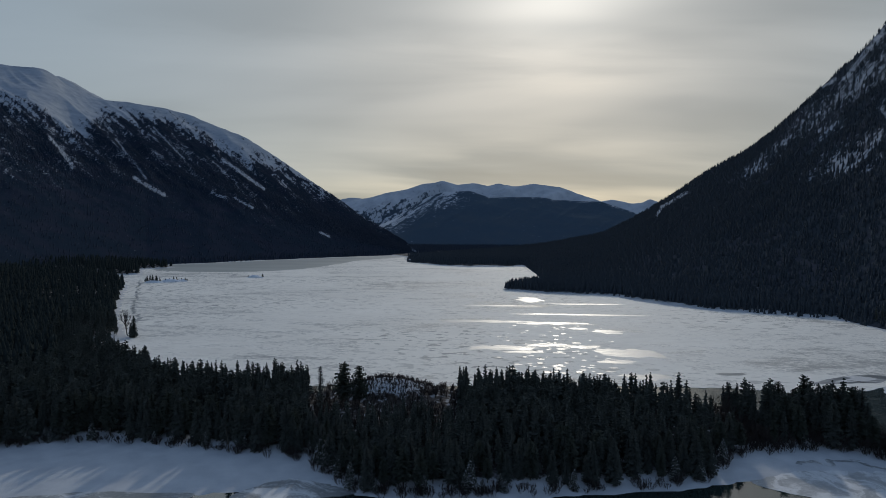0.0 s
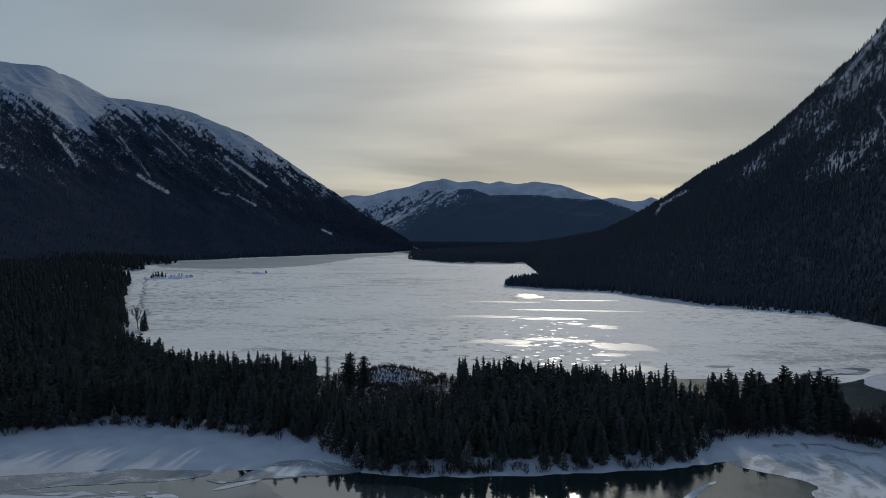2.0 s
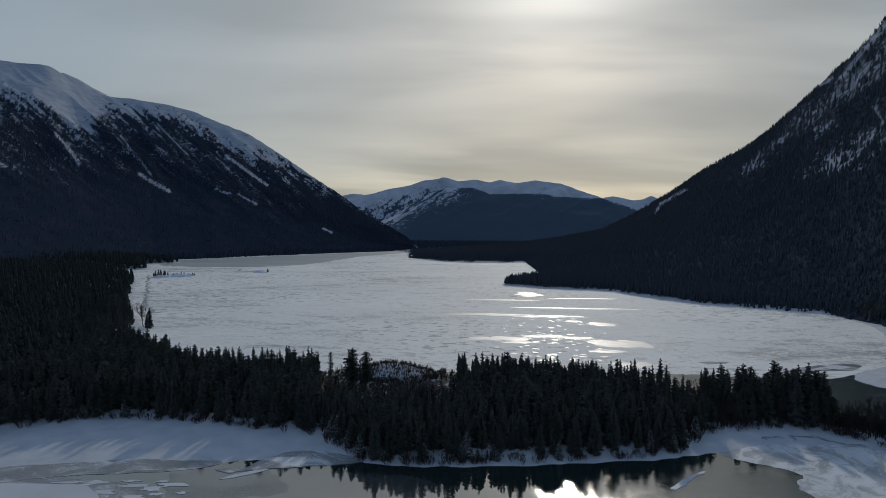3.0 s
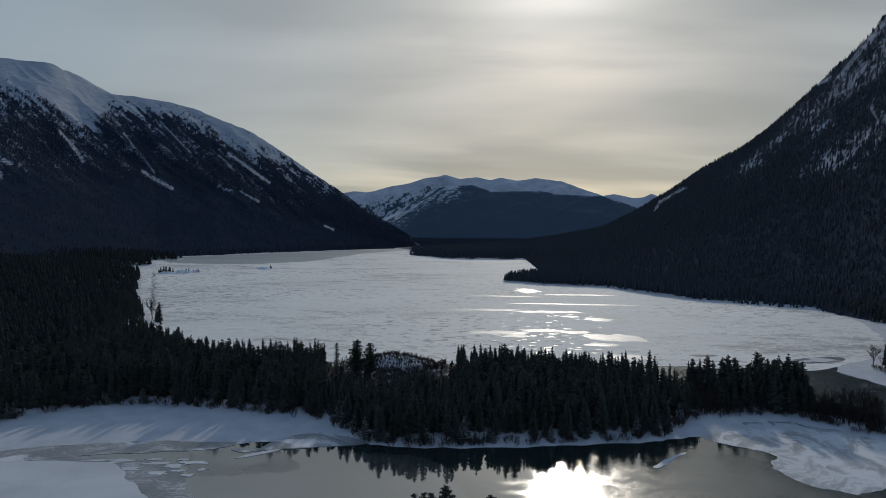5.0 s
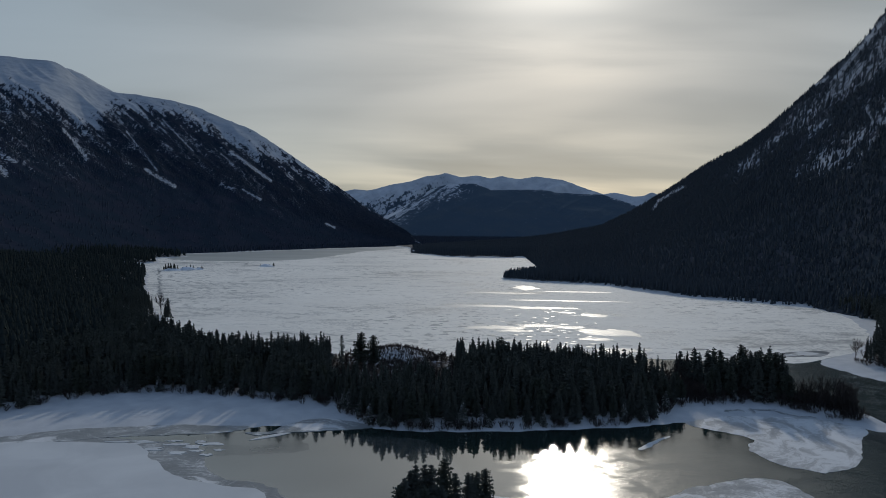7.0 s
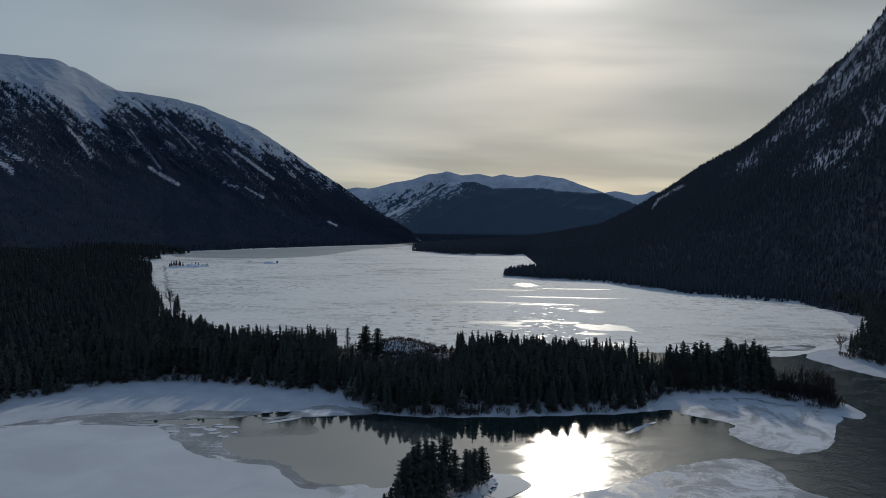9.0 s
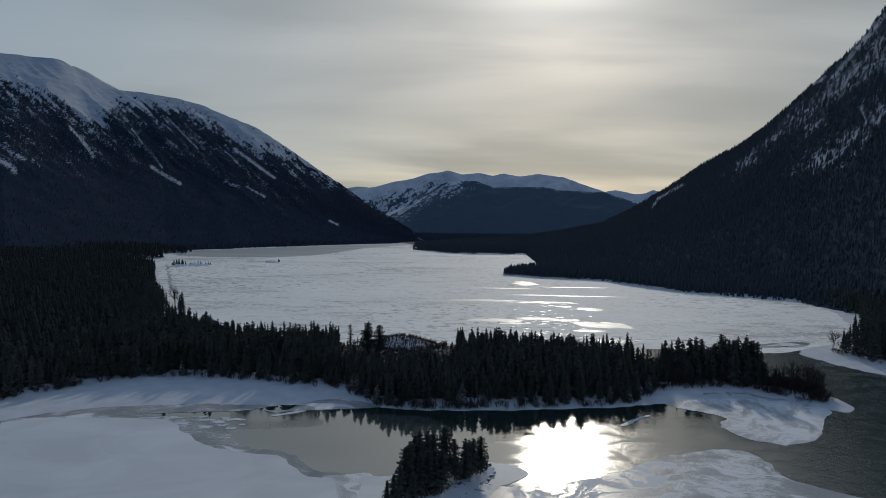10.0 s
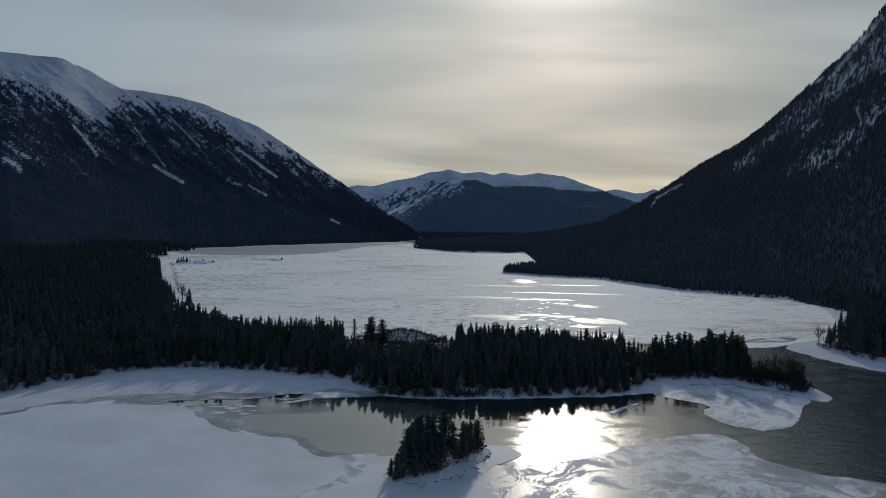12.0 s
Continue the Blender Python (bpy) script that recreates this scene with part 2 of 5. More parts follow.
def water_material():
    """Cold water: a dark mirror in the lee of the spit, wind ripples on the open part, chop in the outflow."""
    m, t, b = material("cold_lake_water")
    p = place_of(t)
    sep = t.nodes.new("ShaderNodeSeparateXYZ")
    t.links.new(p, sep.inputs[0])
    x, y, z = sep.outputs
    gust = noise_tex(t, stretched(t, p, 0.5, 1.0, 1, -8), 0.055, 5, 0.6, 0.8)
    # how far out from the lee shore, with an uneven edge
    lee = calc(t, "SUBTRACT", calc(t, "MULTIPLY_ADD", x, 0.13, 153.0), y)
    lee = calc(t, "MULTIPLY_ADD", calc(t, "SUBTRACT", gust, 0.5), 40.0, lee)
    puffs = ramp(t, noise_tex(t, stretched(t, p, 0.6, 1.0, 1, -12), 0.16, 4, 0.6, 0.6), (0.38, 0.35), (0.60, 1.0))
    open_part = ramp(t, calc(t, "MULTIPLY", lee, 0.02), (0.10, 0.06), (0.26, 0.35), (0.50, 0.75), (0.80, 1.0))
    side = calc(t, "MULTIPLY_ADD", calc(t, "SUBTRACT", gust, 0.5), 40.0, x)
    across = ramp(t, calc(t, "MULTIPLY", side, 0.0085), (0.03, 0.010), (0.10, 0.04), (0.19, 0.27), (0.45, 0.40), (0.62, 0.40), (0.80, 0.60), (0.95, 0.75))
    force = calc(t, "MULTIPLY", calc(t, "MULTIPLY", across, puffs), calc(t, "MAXIMUM", open_part, ramp(t, calc(t, "MULTIPLY", x, 0.0085), (0.70, 0.0), (0.95, 1.0))))
    swell = noise_tex(t, stretched(t, p, 0.8, 1.0, 1, -20), 1.15, 3, 0.6, 0.2)
    waves = calc(t, "MULTIPLY_ADD", noise_tex(t, stretched(t, p, 0.8, 1.2, 1, 15), 2.6, 2, 0.6, 0.2), 0.4, swell)
    wire(t, b, Base_Color=(0.020, 0.034, 0.032), Roughness=ramp(t, force, (0.03, 0.03), (0.12, 0.12), (0.28, 0.20), (0.40, 0.17), (0.52, 0.08)), IOR=ramp_value(t, calc(t, "MULTIPLY_ADD", x, 0.0085, 0.1), 3.2, 1.6), Specular_IOR_Level=0.5,
         Normal=bump(t, calc(t, "MULTIPLY", waves, force), 0.55, 0.30))
    return m


def film_material(name="new_ice_film", smooth_at=0.03, dull_at=0.09, index=3.2):
    """A skin of new clear ice on still water: a grey mirror with duller blots."""
    m, t, b = material(name)
    p = place_of(t)
    blot = ramp(t, noise_tex(t, stretched(t, p, 0.5, 1.0), 0.045, 4, 0.5, 0.5), (0.46, 0.0), (0.54, 0.45), (0.64, 1.0))
    fine = noise_tex(t, p, 0.7, 4, 0.6)
    wire(t, b, Base_Color=mix(t, blot, (0.085, 0.095, 0.090), (0.040, 0.052, 0.052)), Roughness=ramp(t, blot, (0.0, smooth_at), (1.0, dull_at)), IOR=index, Specular_IOR_Level=0.5,
         Normal=bump(t, fine, 0.02, 0.3))
    return m


def belt_material():
    """Smooth grey-green lake ice swept free of snow."""
    m, t, b = material("swept_lake_ice")
    p = place_of(t)
    n = noise_tex(t, stretched(t, p, 0.3, 1.0), 0.012, 5, 0.55)
    wire(t, b, Base_Color=ramp(t, n, (0.35, (0.30, 0.325, 0.32)), (0.65, (0.40, 0.42, 0.41))), Roughness=0.4, IOR=1.31, Specular_IOR_Level=0.4)
    return m


def needle_material(name, lo, hi):
    m, t, b = material(name)
    geo = t.nodes.new("ShaderNodeNewGeometry")
    info = t.nodes.new("ShaderNodeObjectInfo")
    mixv = calc(t, "MULTIPLY_ADD", geo.outputs["Random Per Island"], 0.6, calc(t, "MULTIPLY", info.outputs["Random"], 0.4))
    wire(t, b, Base_Color=mix(t, mixv, lo, hi), Roughness=1.0, Specular_IOR_Level=0.0)
    return m


def bark_material(name, lo, hi):
    m, t, b = material(name)
    p = place_of(t)
    n = noise_tex(t, stretched(t, p, 6, 6, 1.5), 1.5, 5, 0.7)
    wire(t, b, Base_Color=ramp(t, n, (0.3, lo), (0.7, hi)), Roughness=0.9, Specular_IOR_Level=0.1, Normal=bump(t, n, 0.8, 0.05))
    return m


def rock_material():
    m, t, b = material("lake_rock")
    p = place_of(t)
    n = noise_tex(t, p, 0.9, 7, 0.7)
    up = node(t, "ShaderNodeSeparateXYZ", 2, Vector=node(t, "ShaderNodeNewGeometry", 1))
    lie = ramp(t, calc(t, "MULTIPLY_ADD", n, 0.7, up), (0.90, 0.0), (1.01, 1.0))
    col = ramp(t, n, (0.3, (0.05, 0.048, 0.046)), (0.7, (0.17, 0.16, 0.15)))
    wire(t, b, Base_Color=mix(t, lie, col, (0.78, 0.80, 0.83)), Roughness=0.9, Normal=bump(t, n, 0.9, 0.3))
    return m


GROUND = ground_material()
LAKE = lake_material()
WET = wet_ice_material()
SHEET = sheet_snow_material()
GREY = grey_ice_material("swirled_grey_ice", (0.26, 0.27, 0.275), (0.42, 0.425, 0.43), 0.535)
SHELF = grey_ice_material("snowy_shelf_ice", (0.36, 0.37, 0.375), (0.48, 0.485, 0.49), 0.50, (60.0, 175.0))
SLUSH = grey_ice_material("grey_shore_slush", (0.20, 0.215, 0.22), (0.34, 0.35, 0.355), 0.535, (-90.0, -60.0))
FILM = film_material()
DULL = film_material("dull_new_ice", 0.10, 0.30, 2.6)
BELT = belt_material()
DARKICE = grey_ice_material("thin_dark_ice", (0.18, 0.19, 0.195), (0.31, 0.32, 0.325), 0.565, (-90.0, -60.0))
WATER = water_material()
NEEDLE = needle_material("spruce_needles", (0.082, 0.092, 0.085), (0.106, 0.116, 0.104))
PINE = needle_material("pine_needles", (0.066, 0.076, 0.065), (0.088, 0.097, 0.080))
# needles darkened for the simple cone woods: shade between crowns put into the colour
SHADED_WOODS = needle_material("shaded_needles", (0.026, 0.032, 0.031), (0.034, 0.041, 0.039))
# lighter copy of the needles: the slope's haze and brightness put into the colour
LIT_SLOPE = needle_material("lit_mountain_needles", (0.050, 0.060, 0.070), (0.064, 0.076, 0.088))
# darker bluish copy for the left slope, its shade put into the colour
SHADED_SLOPE = needle_material("shaded_mountain_needles", (0.036, 0.046, 0.064), (0.046, 0.057, 0.077))
BARK = bark_material("grey_brown_bark", (0.045, 0.036, 0.030), (0.12, 0.10, 0.085))
TWIG = bark_material("bare_twigs", (0.040, 0.034, 0.033), (0.078, 0.065, 0.061))
ROCK = rock_material()
FROST = snow_material()
FROST.name = "branch_snow"
# dark blue ground of the left mountain: its shade is put into the colour
MOUNT_SHADED = mountain_material("shaded_wooded_mountainside", (0.020, 0.031, 0.048), (0.030, 0.036, 0.055))
# lightened copy for the steep right side, brightness and haze put into the colour
MOUNT_LIT = mountain_material("lit_wooded_mountainside", (0.052, 0.064, 0.076), (0.070, 0.074, 0.090))
# woods paler and bluer with distance: aerial haze put into the base colour
MOUNT_HAZED = mountain_material("hazed_far_mountainside", (0.068, 0.098, 0.132), (0.078, 0.104, 0.132), 0.06, (0.42, 0.45, 0.50), (0.62, 0.64, 0.68))


# ---- mesh helpers ----
def mesh_of(name, verts, faces, mat, smooth=False):
    me = bpy.data.meshes.new(name)
    verts = np.asarray(verts, dtype=np.float32)
    if isinstance(faces, np.ndarray):
        n, k = faces.shape
        me.vertices.add(len(verts))
        me.vertices.foreach_set("co", verts.ravel())
        me.loops.add(n * k)
        me.loops.foreach_set("vertex_index", faces.astype(np.int32).ravel())
        me.polygons.add(n)
        me.polygons.foreach_set("loop_start", np.arange(0, n * k, k, dtype=np.int32))
        me.update(calc_edges=True)
    else:
        me.from_pydata(verts.tolist(), [], faces)
    me.materials.append(mat)
    if smooth:
        me.polygons.foreach_set("use_smooth", np.ones(len(me.polygons), dtype=bool))
    me.validate()
    return me


def part(name, me, parent=None, label=""):
    ob = new(name, me)
    if parent is not None:
        ob.parent = parent
    return tagged(ob, label)


def empty(name, x, y, z):
    ob = new(name)
    ob.empty_display_size = 1.0
    ob.location = (x, y, z)
    return ob


rng = np.random.default_rng(7)


def lattice(ix, iy, seed):
    h = (ix.astype(np.int64) * 374761393 + iy.astype(np.int64) * 668265263 + seed * 1274126177) & 0x7FFFFFFF
    h = ((h ^ (h >> 13)) * 1274126177) & 0x7FFFFFFF
    return ((h ^ (h >> 16)) & 0xFFFF) / 65535.0


def vnoise(x, y, seed=0):
    """Smooth value noise, 0 to 1."""
    x, y = np.broadcast_arrays(np.asarray(x, float), np.asarray(y, float))
    ix, iy = np.floor(x), np.floor(y)
    fx, fy = x - ix, y - iy
    fx, fy = fx * fx * fx * (fx * (fx * 6 - 15) + 10), fy * fy * fy * (fy * (fy * 6 - 15) + 10)
    a, b = lattice(ix, iy, seed), lattice(ix + 1, iy, seed)
    c, d = lattice(ix, iy + 1, seed), lattice(ix + 1, iy + 1, seed)
    return (a * (1 - fx) + b * fx) * (1 - fy) + (c * (1 - fx) + d * fx) * fy


def fbm(x, y, octaves=5, seed=0, gain=0.5):
    out, amp, tot = 0.0, 1.0, 0.0
    for k in range(octaves):
        out = out + amp * vnoise(np.asarray(x) * 2**k + 17.3 * k, np.asarray(y) * 2**k - 9.1 * k, seed + k)
        tot, amp = tot + amp, amp * gain
    return out / tot


def ridged(x, y, octaves=4, seed=0):
    out, amp, tot = 0.0, 1.0, 0.0
    for k in range(octaves):
        out = out + amp * (1 - np.abs(2 * vnoise(np.asarray(x) * 2**k + 5.7 * k, np.asarray(y) * 2**k + 3.3 * k, seed + k) - 1))
        tot, amp = tot + amp, amp * 0.5
    return out / tot


def curve(points, per=8, closed=True, rough=0.0, seed=0):
    """Catmull-Rom line through plan points, roughened a little."""
    p = np.array(points, float)
    n = len(p)
    out = []
    for i in range(n if closed else n - 1):
        q = [p[(i + k) % n] if closed else p[min(max(i + k, 0), n - 1)] for k in (-1, 0, 1, 2)]
        for s in np.arange(per) / per:
            out.append(0.5 * (2 * q[1] + (q[2] - q[0]) * s + (2 * q[0] - 5 * q[1] + 4 * q[2] - q[3]) * s**2 + (3 * q[1] - q[0] - 3 * q[2] + q[3]) * s**3))
    out = np.array(out)
    if rough:
        out = out + rough * 2 * np.stack([fbm(out[:, 0] * 0.35, out[:, 1] * 0.35, 3, seed) - 0.5, fbm(out[:, 0] * 0.35, out[:, 1] * 0.35, 3, seed + 50) - 0.5], 1)
    return out


def inside(poly, x, y):
    """Signed distance to a closed outline, positive inside."""
    x, y = np.asarray(x, float).ravel(), np.asarray(y, float).ravel()
    best, odd = np.full(x.shape, 1e18), np.zeros(x.shape, bool)
    for a, b in zip(poly, np.roll(poly, -1, 0)):
        dx, dy = b - a
        s = np.clip(((x - a[0]) * dx + (y - a[1]) * dy) / max(dx * dx + dy * dy, 1e-9), 0, 1)
        best = np.minimum(best, (x - a[0] - s * dx)**2 + (y - a[1] - s * dy)**2)
        if dy != 0:
            odd ^= ((a[1] > y) != (b[1] > y)) & (x < a[0] + (y - a[1]) * dx / dy)
    return np.sqrt(best) * np.where(odd, 1, -1)


def slab(name, outline, z0, z1, mat):
    """A flat sheet with a real edge, from a plan outline."""
    bm = bmesh.new()
    vs = [bm.verts.new((x, y, z1)) for x, y in outline]
    edges = [bm.edges.new((vs[i], vs[(i + 1) % len(vs)])) for i in range(len(vs))]
    bmesh.ops.triangle_fill(bm, edges=edges, use_beauty=True)
    for f in bm.faces:
        f.normal_update()
        if f.normal.z < 0:
            f.normal_flip()
    lo = [bm.verts.new((x, y, z0)) for x, y in outline]
    area = sum(a[0] * b[1] - b[0] * a[1] for a, b in zip(outline, np.roll(outline, -1, 0)))
    for i in range(len(vs)):
        j = (i + 1) % len(vs)
        q = (lo[i], lo[j], vs[j], vs[i])
        bm.faces.new(q if area > 0 else q[::-1])
    me = bpy.data.meshes.new(name)
    bm.to_mesh(me)
    bm.free()
    me.materials.append(mat)
    return me


def smoothstep(a, b, x):
    s = np.clip((np.asarray(x, float) - a) / (b - a), 0, 1)
    return s * s * (3 - 2 * s)


# ---- plan of the shores ----
FRONT = [(-147, 125), (-133, 139), (-117, 148), (-99, 152), (-84, 154.5), (-67, 154), (-55, 156), (-48, 158), (-40, 163), (-31, 161), (-19, 155), (3, 153), (25, 155), (46, 158), (68, 162), (80, 166), (97, 172), (112, 173), (127, 172), (136, 165), (142, 159), (147, 161), (151, 172)]
BACK = [(150, 184), (138, 205), (110, 230), (62, 250), (10, 262), (-30, 262), (-80, 258), (-128, 280), (-165, 325), (-188, 360), (-199, 372), (-196, 380)]
LEFT_LAKE = [(-191, 389), (-203, 400), (-214, 418), (-240, 461), (-285, 553), (-340, 665), (-376, 742), (-397, 780), (-440, 842), (-505, 886), (-545, 908), (-528, 934), (-468, 952), (-474, 985), (-520, 1080), (-576, 1215)]
LAND_LEFT = curve(FRONT + BACK + LEFT_LAKE + [(-1500, 1400), (-2600, 900), (-2600, -200), (-1200, -160), (-500, -40), (-260, 50), (-180, 95)], 6, True, 1.2, 3)
TREELINE = [(-170, 132), (-160, 147), (-147, 167), (-137, 180), (-125, 188.5), (-108, 193), (-87, 190.5), (-68, 186), (-53, 182.5), (-40, 179), (-31, 169), (-21, 158.5), (-9, 156), (4, 157), (19, 158), (39, 161), (59, 164), (71, 168.5), (83, 183), (100, 189), (114, 190), (128, 183), (139, 172), (146, 173)]
WOOD_LEFT = curve(TREELINE + [(147, 182), (134, 202), (107, 225), (60, 244), (10, 255), (-30, 255), (-82, 251), (-132, 275), (-170, 322), (-193, 360), (-206, 374), (-203, 386), (-208, 402), (-218, 420), (-244, 462), (-289, 555), (-343, 666), (-379, 743), (-401, 782), (-445, 846), (-510, 890), (-552, 910), (-532, 937), (-472, 955), (-479, 987), (-526, 1082), (-584, 1217), (-1500, 1390), (-2590, 890), (-2590, -190), (-1200, -140), (-520, -15), (-275, 70)], 5, True, 2.0, 8)
LAND_RIGHT = curve([(186.5, 242), (190, 230.5), (196, 219.5), (203, 210.5), (260, 175), (420, 100), (900, -20), (2600, -200), (2600, 2600), (-100, 2600), (-105, 1700), (-77, 1449), (5, 1278), (90, 1265), (162, 1280), (215, 1130), (160, 900), (84, 790), (68, 752), (70, 738), (115, 700), (173, 677), (190, 618), (228, 550), (272, 523), (304, 485), (301, 440), (292, 413), (262, 350), (222, 300), (196, 279), (186, 267), (182.5, 258), (184.5, 252)], 6, True, 1.5, 5)
WOOD_RIGHT = curve([(203, 255), (206, 240), (214, 226), (270, 188), (425, 113), (900, -5), (2590, -180), (2590, 2590), (-90, 2590), (-95, 1700), (-68, 1455), (8, 1288), (90, 1275), (168, 1290), (226, 1130), (165, 900), (88, 790), (71, 752), (73, 741), (117, 704), (176, 682), (199, 625), (236, 558), (279, 531), (313, 490), (311, 440), (302, 410), (272, 350), (234, 300), (211, 272)], 6, True, 2.0, 15)
LAND_FAR = curve([(-4000, 1650), (-1500, 1380), (-820, 1275), (-650, 1238), (-588, 1243), (-506, 1345), (-381, 1580), (-260, 1773), (-113, 1955), (100, 1985), (4000, 2000), (5200, 5200), (-5200, 5200)], 5, True, 2.0, 2)
ISLAND = curve([(-13, 76), (-7, 72.5), (1, 78), (8, 85.5), (14, 94), (16, 100), (12, 105), (5, 103), (-3, 97), (-10, 89), (-14, 82)], 6, True, 0.6, 4)


def land_height(x, y):
    """Ground height over the lake's level, and how wooded it is."""
    shp = np.shape(x)
    xf, yf = np.ravel(x), np.ravel(y)
    dl, dr, df, di = (inside(p, xf, yf) for p in (LAND_LEFT, LAND_RIGHT, LAND_FAR, ISLAND))
    wl, wr = inside(WOOD_LEFT, xf, yf), inside(WOOD_RIGHT, xf, yf)
    lump = fbm(xf * 0.06, yf * 0.06, 5, 21) - 0.5
    h = np.full(xf.shape, -3.0)

    def rise(d, w, slope):
        beach = np.where(d < 0, np.maximum(d * 0.12, -3.0), 0.05 + 0.9 * smoothstep(0, 16, d))
        bank = 1.4 * smoothstep(-2, 4, w) + np.clip(w, 0, 900) * slope + np.clip(w, 0, 25) * 0.04 + 2.2 * lump * smoothstep(0, 12, w)
        return beach + np.where(d > 0, bank, 0)

    left_slope = 0.015 + 0.075 * smoothstep(-170, -420, xf)
    h = np.maximum(h, rise(dl, wl, left_slope))
    h = np.maximum(h, rise(dr, wr, 0.02 + 0.06 * smoothstep(150, 420, xf - 0.12 * yf)))
    h = np.maximum(h, rise(df, df - 12, 0.004))
    h = np.maximum(h, np.where(di < 0, np.maximum(di * 0.3, -3), 0.1 + 2.6 * smoothstep(0, 7, di) + 1.5 * lump))
    # snowy knoll in the middle of the spit
    kn = np.exp(-(((xf + 22) / 17)**2 + ((yf - 241) / 15)**2))
    h = np.where(dl > 0, h + 7.0 * kn, h)
    wood = np.maximum(np.maximum(smoothstep(0, 8, wl) * (1 - 0.62 * smoothstep(0.25, 0.6, kn)), smoothstep(0, 8, wr)), smoothstep(8, 20, df))
    wood = np.maximum(wood, 0.55 * smoothstep(1, 4, di))
    return h.reshape(shp), wood.reshape(shp)


def build_ground():
    xs = np.concatenate([np.arange(-6000, -600, 200), np.arange(-600, -220, 10), np.arange(-220, 230, 2.5), np.arange(230, 600, 10), np.arange(600, 6001, 200)])
    ys = np.concatenate([np.arange(-2000, 60, 103), np.arange(60, 300, 2.5), np.arange(300, 1000, 8), np.arange(1000, 2100, 25), np.arange(2100, 6001, 200)])
    gx, gy = np.meshgrid(xs, ys)
    h, w = land_height(gx, gy)
    n, k = gx.shape
    i = np.arange(n * k).reshape(n, k)
    faces = np.stack([i[:-1, :-1], i[:-1, 1:], i[1:, 1:], i[1:, :-1]], -1).reshape(-1, 4)
    me = mesh_of("ground", np.stack([gx, gy, h], -1).reshape(-1, 3), faces, GROUND, True)
    at = me.attributes.new("woods", "FLOAT", "POINT")
    at.data.foreach_set("value", w.ravel().astype(np.float32))
    tagged(new("ground", me), "snow-covered lake shores with dark forest floor under the trees", "ground", kind="structure")


build_ground()

# ---- mountains: sheets fanned round the valley's mouth ----
HUB = (0.0, -40.0)


def fan_height(az, r, sky, foot, ridge, power, gully, seed, tail=0.30, slant=0.7):
    """Height and open snow of a mountainside; az in degrees, r in metres from the hub. sky holds (az, elevation in degrees)."""
    sa, se = np.array(sky).T
    fine_a = np.linspace(sa[0] - 6, sa[-1] + 6, 1600)
    step = fine_a[1] - fine_a[0]
    line = np.interp(fine_a, sa, se)

    def soft(width):
        k = np.exp(-0.5 * (np.arange(-int(3 * width / step) - 1, int(3 * width / step) + 2) * step / width)**2)
        pad = len(k) // 2
        return np.convolve(np.pad(line, pad, mode="edge"), k / k.sum(), "valid")

    exact, wide = np.interp(az, fine_a, soft(0.25 if sa[-1] - sa[0] > 40 else 0.12)), np.interp(az, fine_a, soft(1.6))
    F = np.interp(az, *np.array(foot).T)
    R = np.interp(az, *np.array(ridge).T)
    s = (r - F) / np.maximum(R - F, 1)
    blend = smoothstep(0.72, 1.0, s)
    H = 65 + R * np.tan(np.radians(wide + (exact - wide) * blend))
    a = np.radians(az) * R
    x, y = HUB[0] + r * np.sin(np.radians(az)), HUB[1] + r * np.cos(np.radians(az))
    base = H * np.clip(s, 0, 1)**power
    lift = np.degrees(np.arctan2(base - 65, r))
    warp = 1.4 * (fbm(az / 5, lift / 5, 3, seed + 9) - 0.5)
    cut = ridged((az * math.sin(slant) + lift * math.cos(slant) + warp) / 1.5, (az * math.cos(slant) - lift * math.sin(slant)) / 9, 4, seed)
    rough = fbm(x / 130, y / 130, 5, seed + 3) - 0.5
    env = np.clip(s, 0, 1) * np.clip(1.02 - s, 0, 1) * 4
    h = base + gully * env * smoothstep(0.1, 0.6, s) * (cut - 0.62) * np.clip(H, 0, 700) / 300 * 1.0 + rough * env * gully * 0.5
    h = h + np.minimum(H / 300, 1.0) * 5 * (fbm(a / 60, r / 60, 4, seed + 5) - 0.5) * np.clip(s * 3, 0, 1)
    over = np.maximum(s - 1, 0) * (R - F)
    h = np.where(s > 1, h - over * tail - over**2 * 0.0002, h)
    h = np.where(s < 0, np.maximum(-8 + s * 20, -60), h)
    return h, s, cut, H


def fan_mesh(name, az0, az1, na, nr, foot, ridge, depth, snow_fn, mat, **kw):
    az = np.unique(np.concatenate([np.linspace(max(az0, -41), min(az1, 41), na), np.linspace(az0, max(az0, -41), 24), np.linspace(min(az1, 41), az1, 24)]))
    na = len(az)
    q = np.linspace(0, 1, nr)
    A = np.repeat(az[:, None], nr, 1)
    F = np.interp(az, *np.array(foot).T)[:, None] - 40
    R = np.interp(az, *np.array(ridge).T)[:, None]
    rr = F + (R + depth - F) * q[None, :]
    h, s, cut, H = fan_height(A, rr, foot=foot, ridge=ridge, **kw)
    x, y = HUB[0] + rr * np.sin(np.radians(A)), HUB[1] + rr * np.cos(np.radians(A))
    i = np.arange(na * nr).reshape(na, nr)
    faces = np.stack([i[:-1, :-1], i[1:, :-1], i[1:, 1:], i[:-1, 1:]], -1).reshape(-1, 4)
    me = mesh_of(name, np.stack([x, y, h], -1).reshape(-1, 3), faces, mat, True)
    at = me.attributes.new("snow", "FLOAT", "POINT")
    at.data.foreach_set("value", snow_fn(A, rr, x, y, h, s, cut, H).ravel().astype(np.float32))
    return me


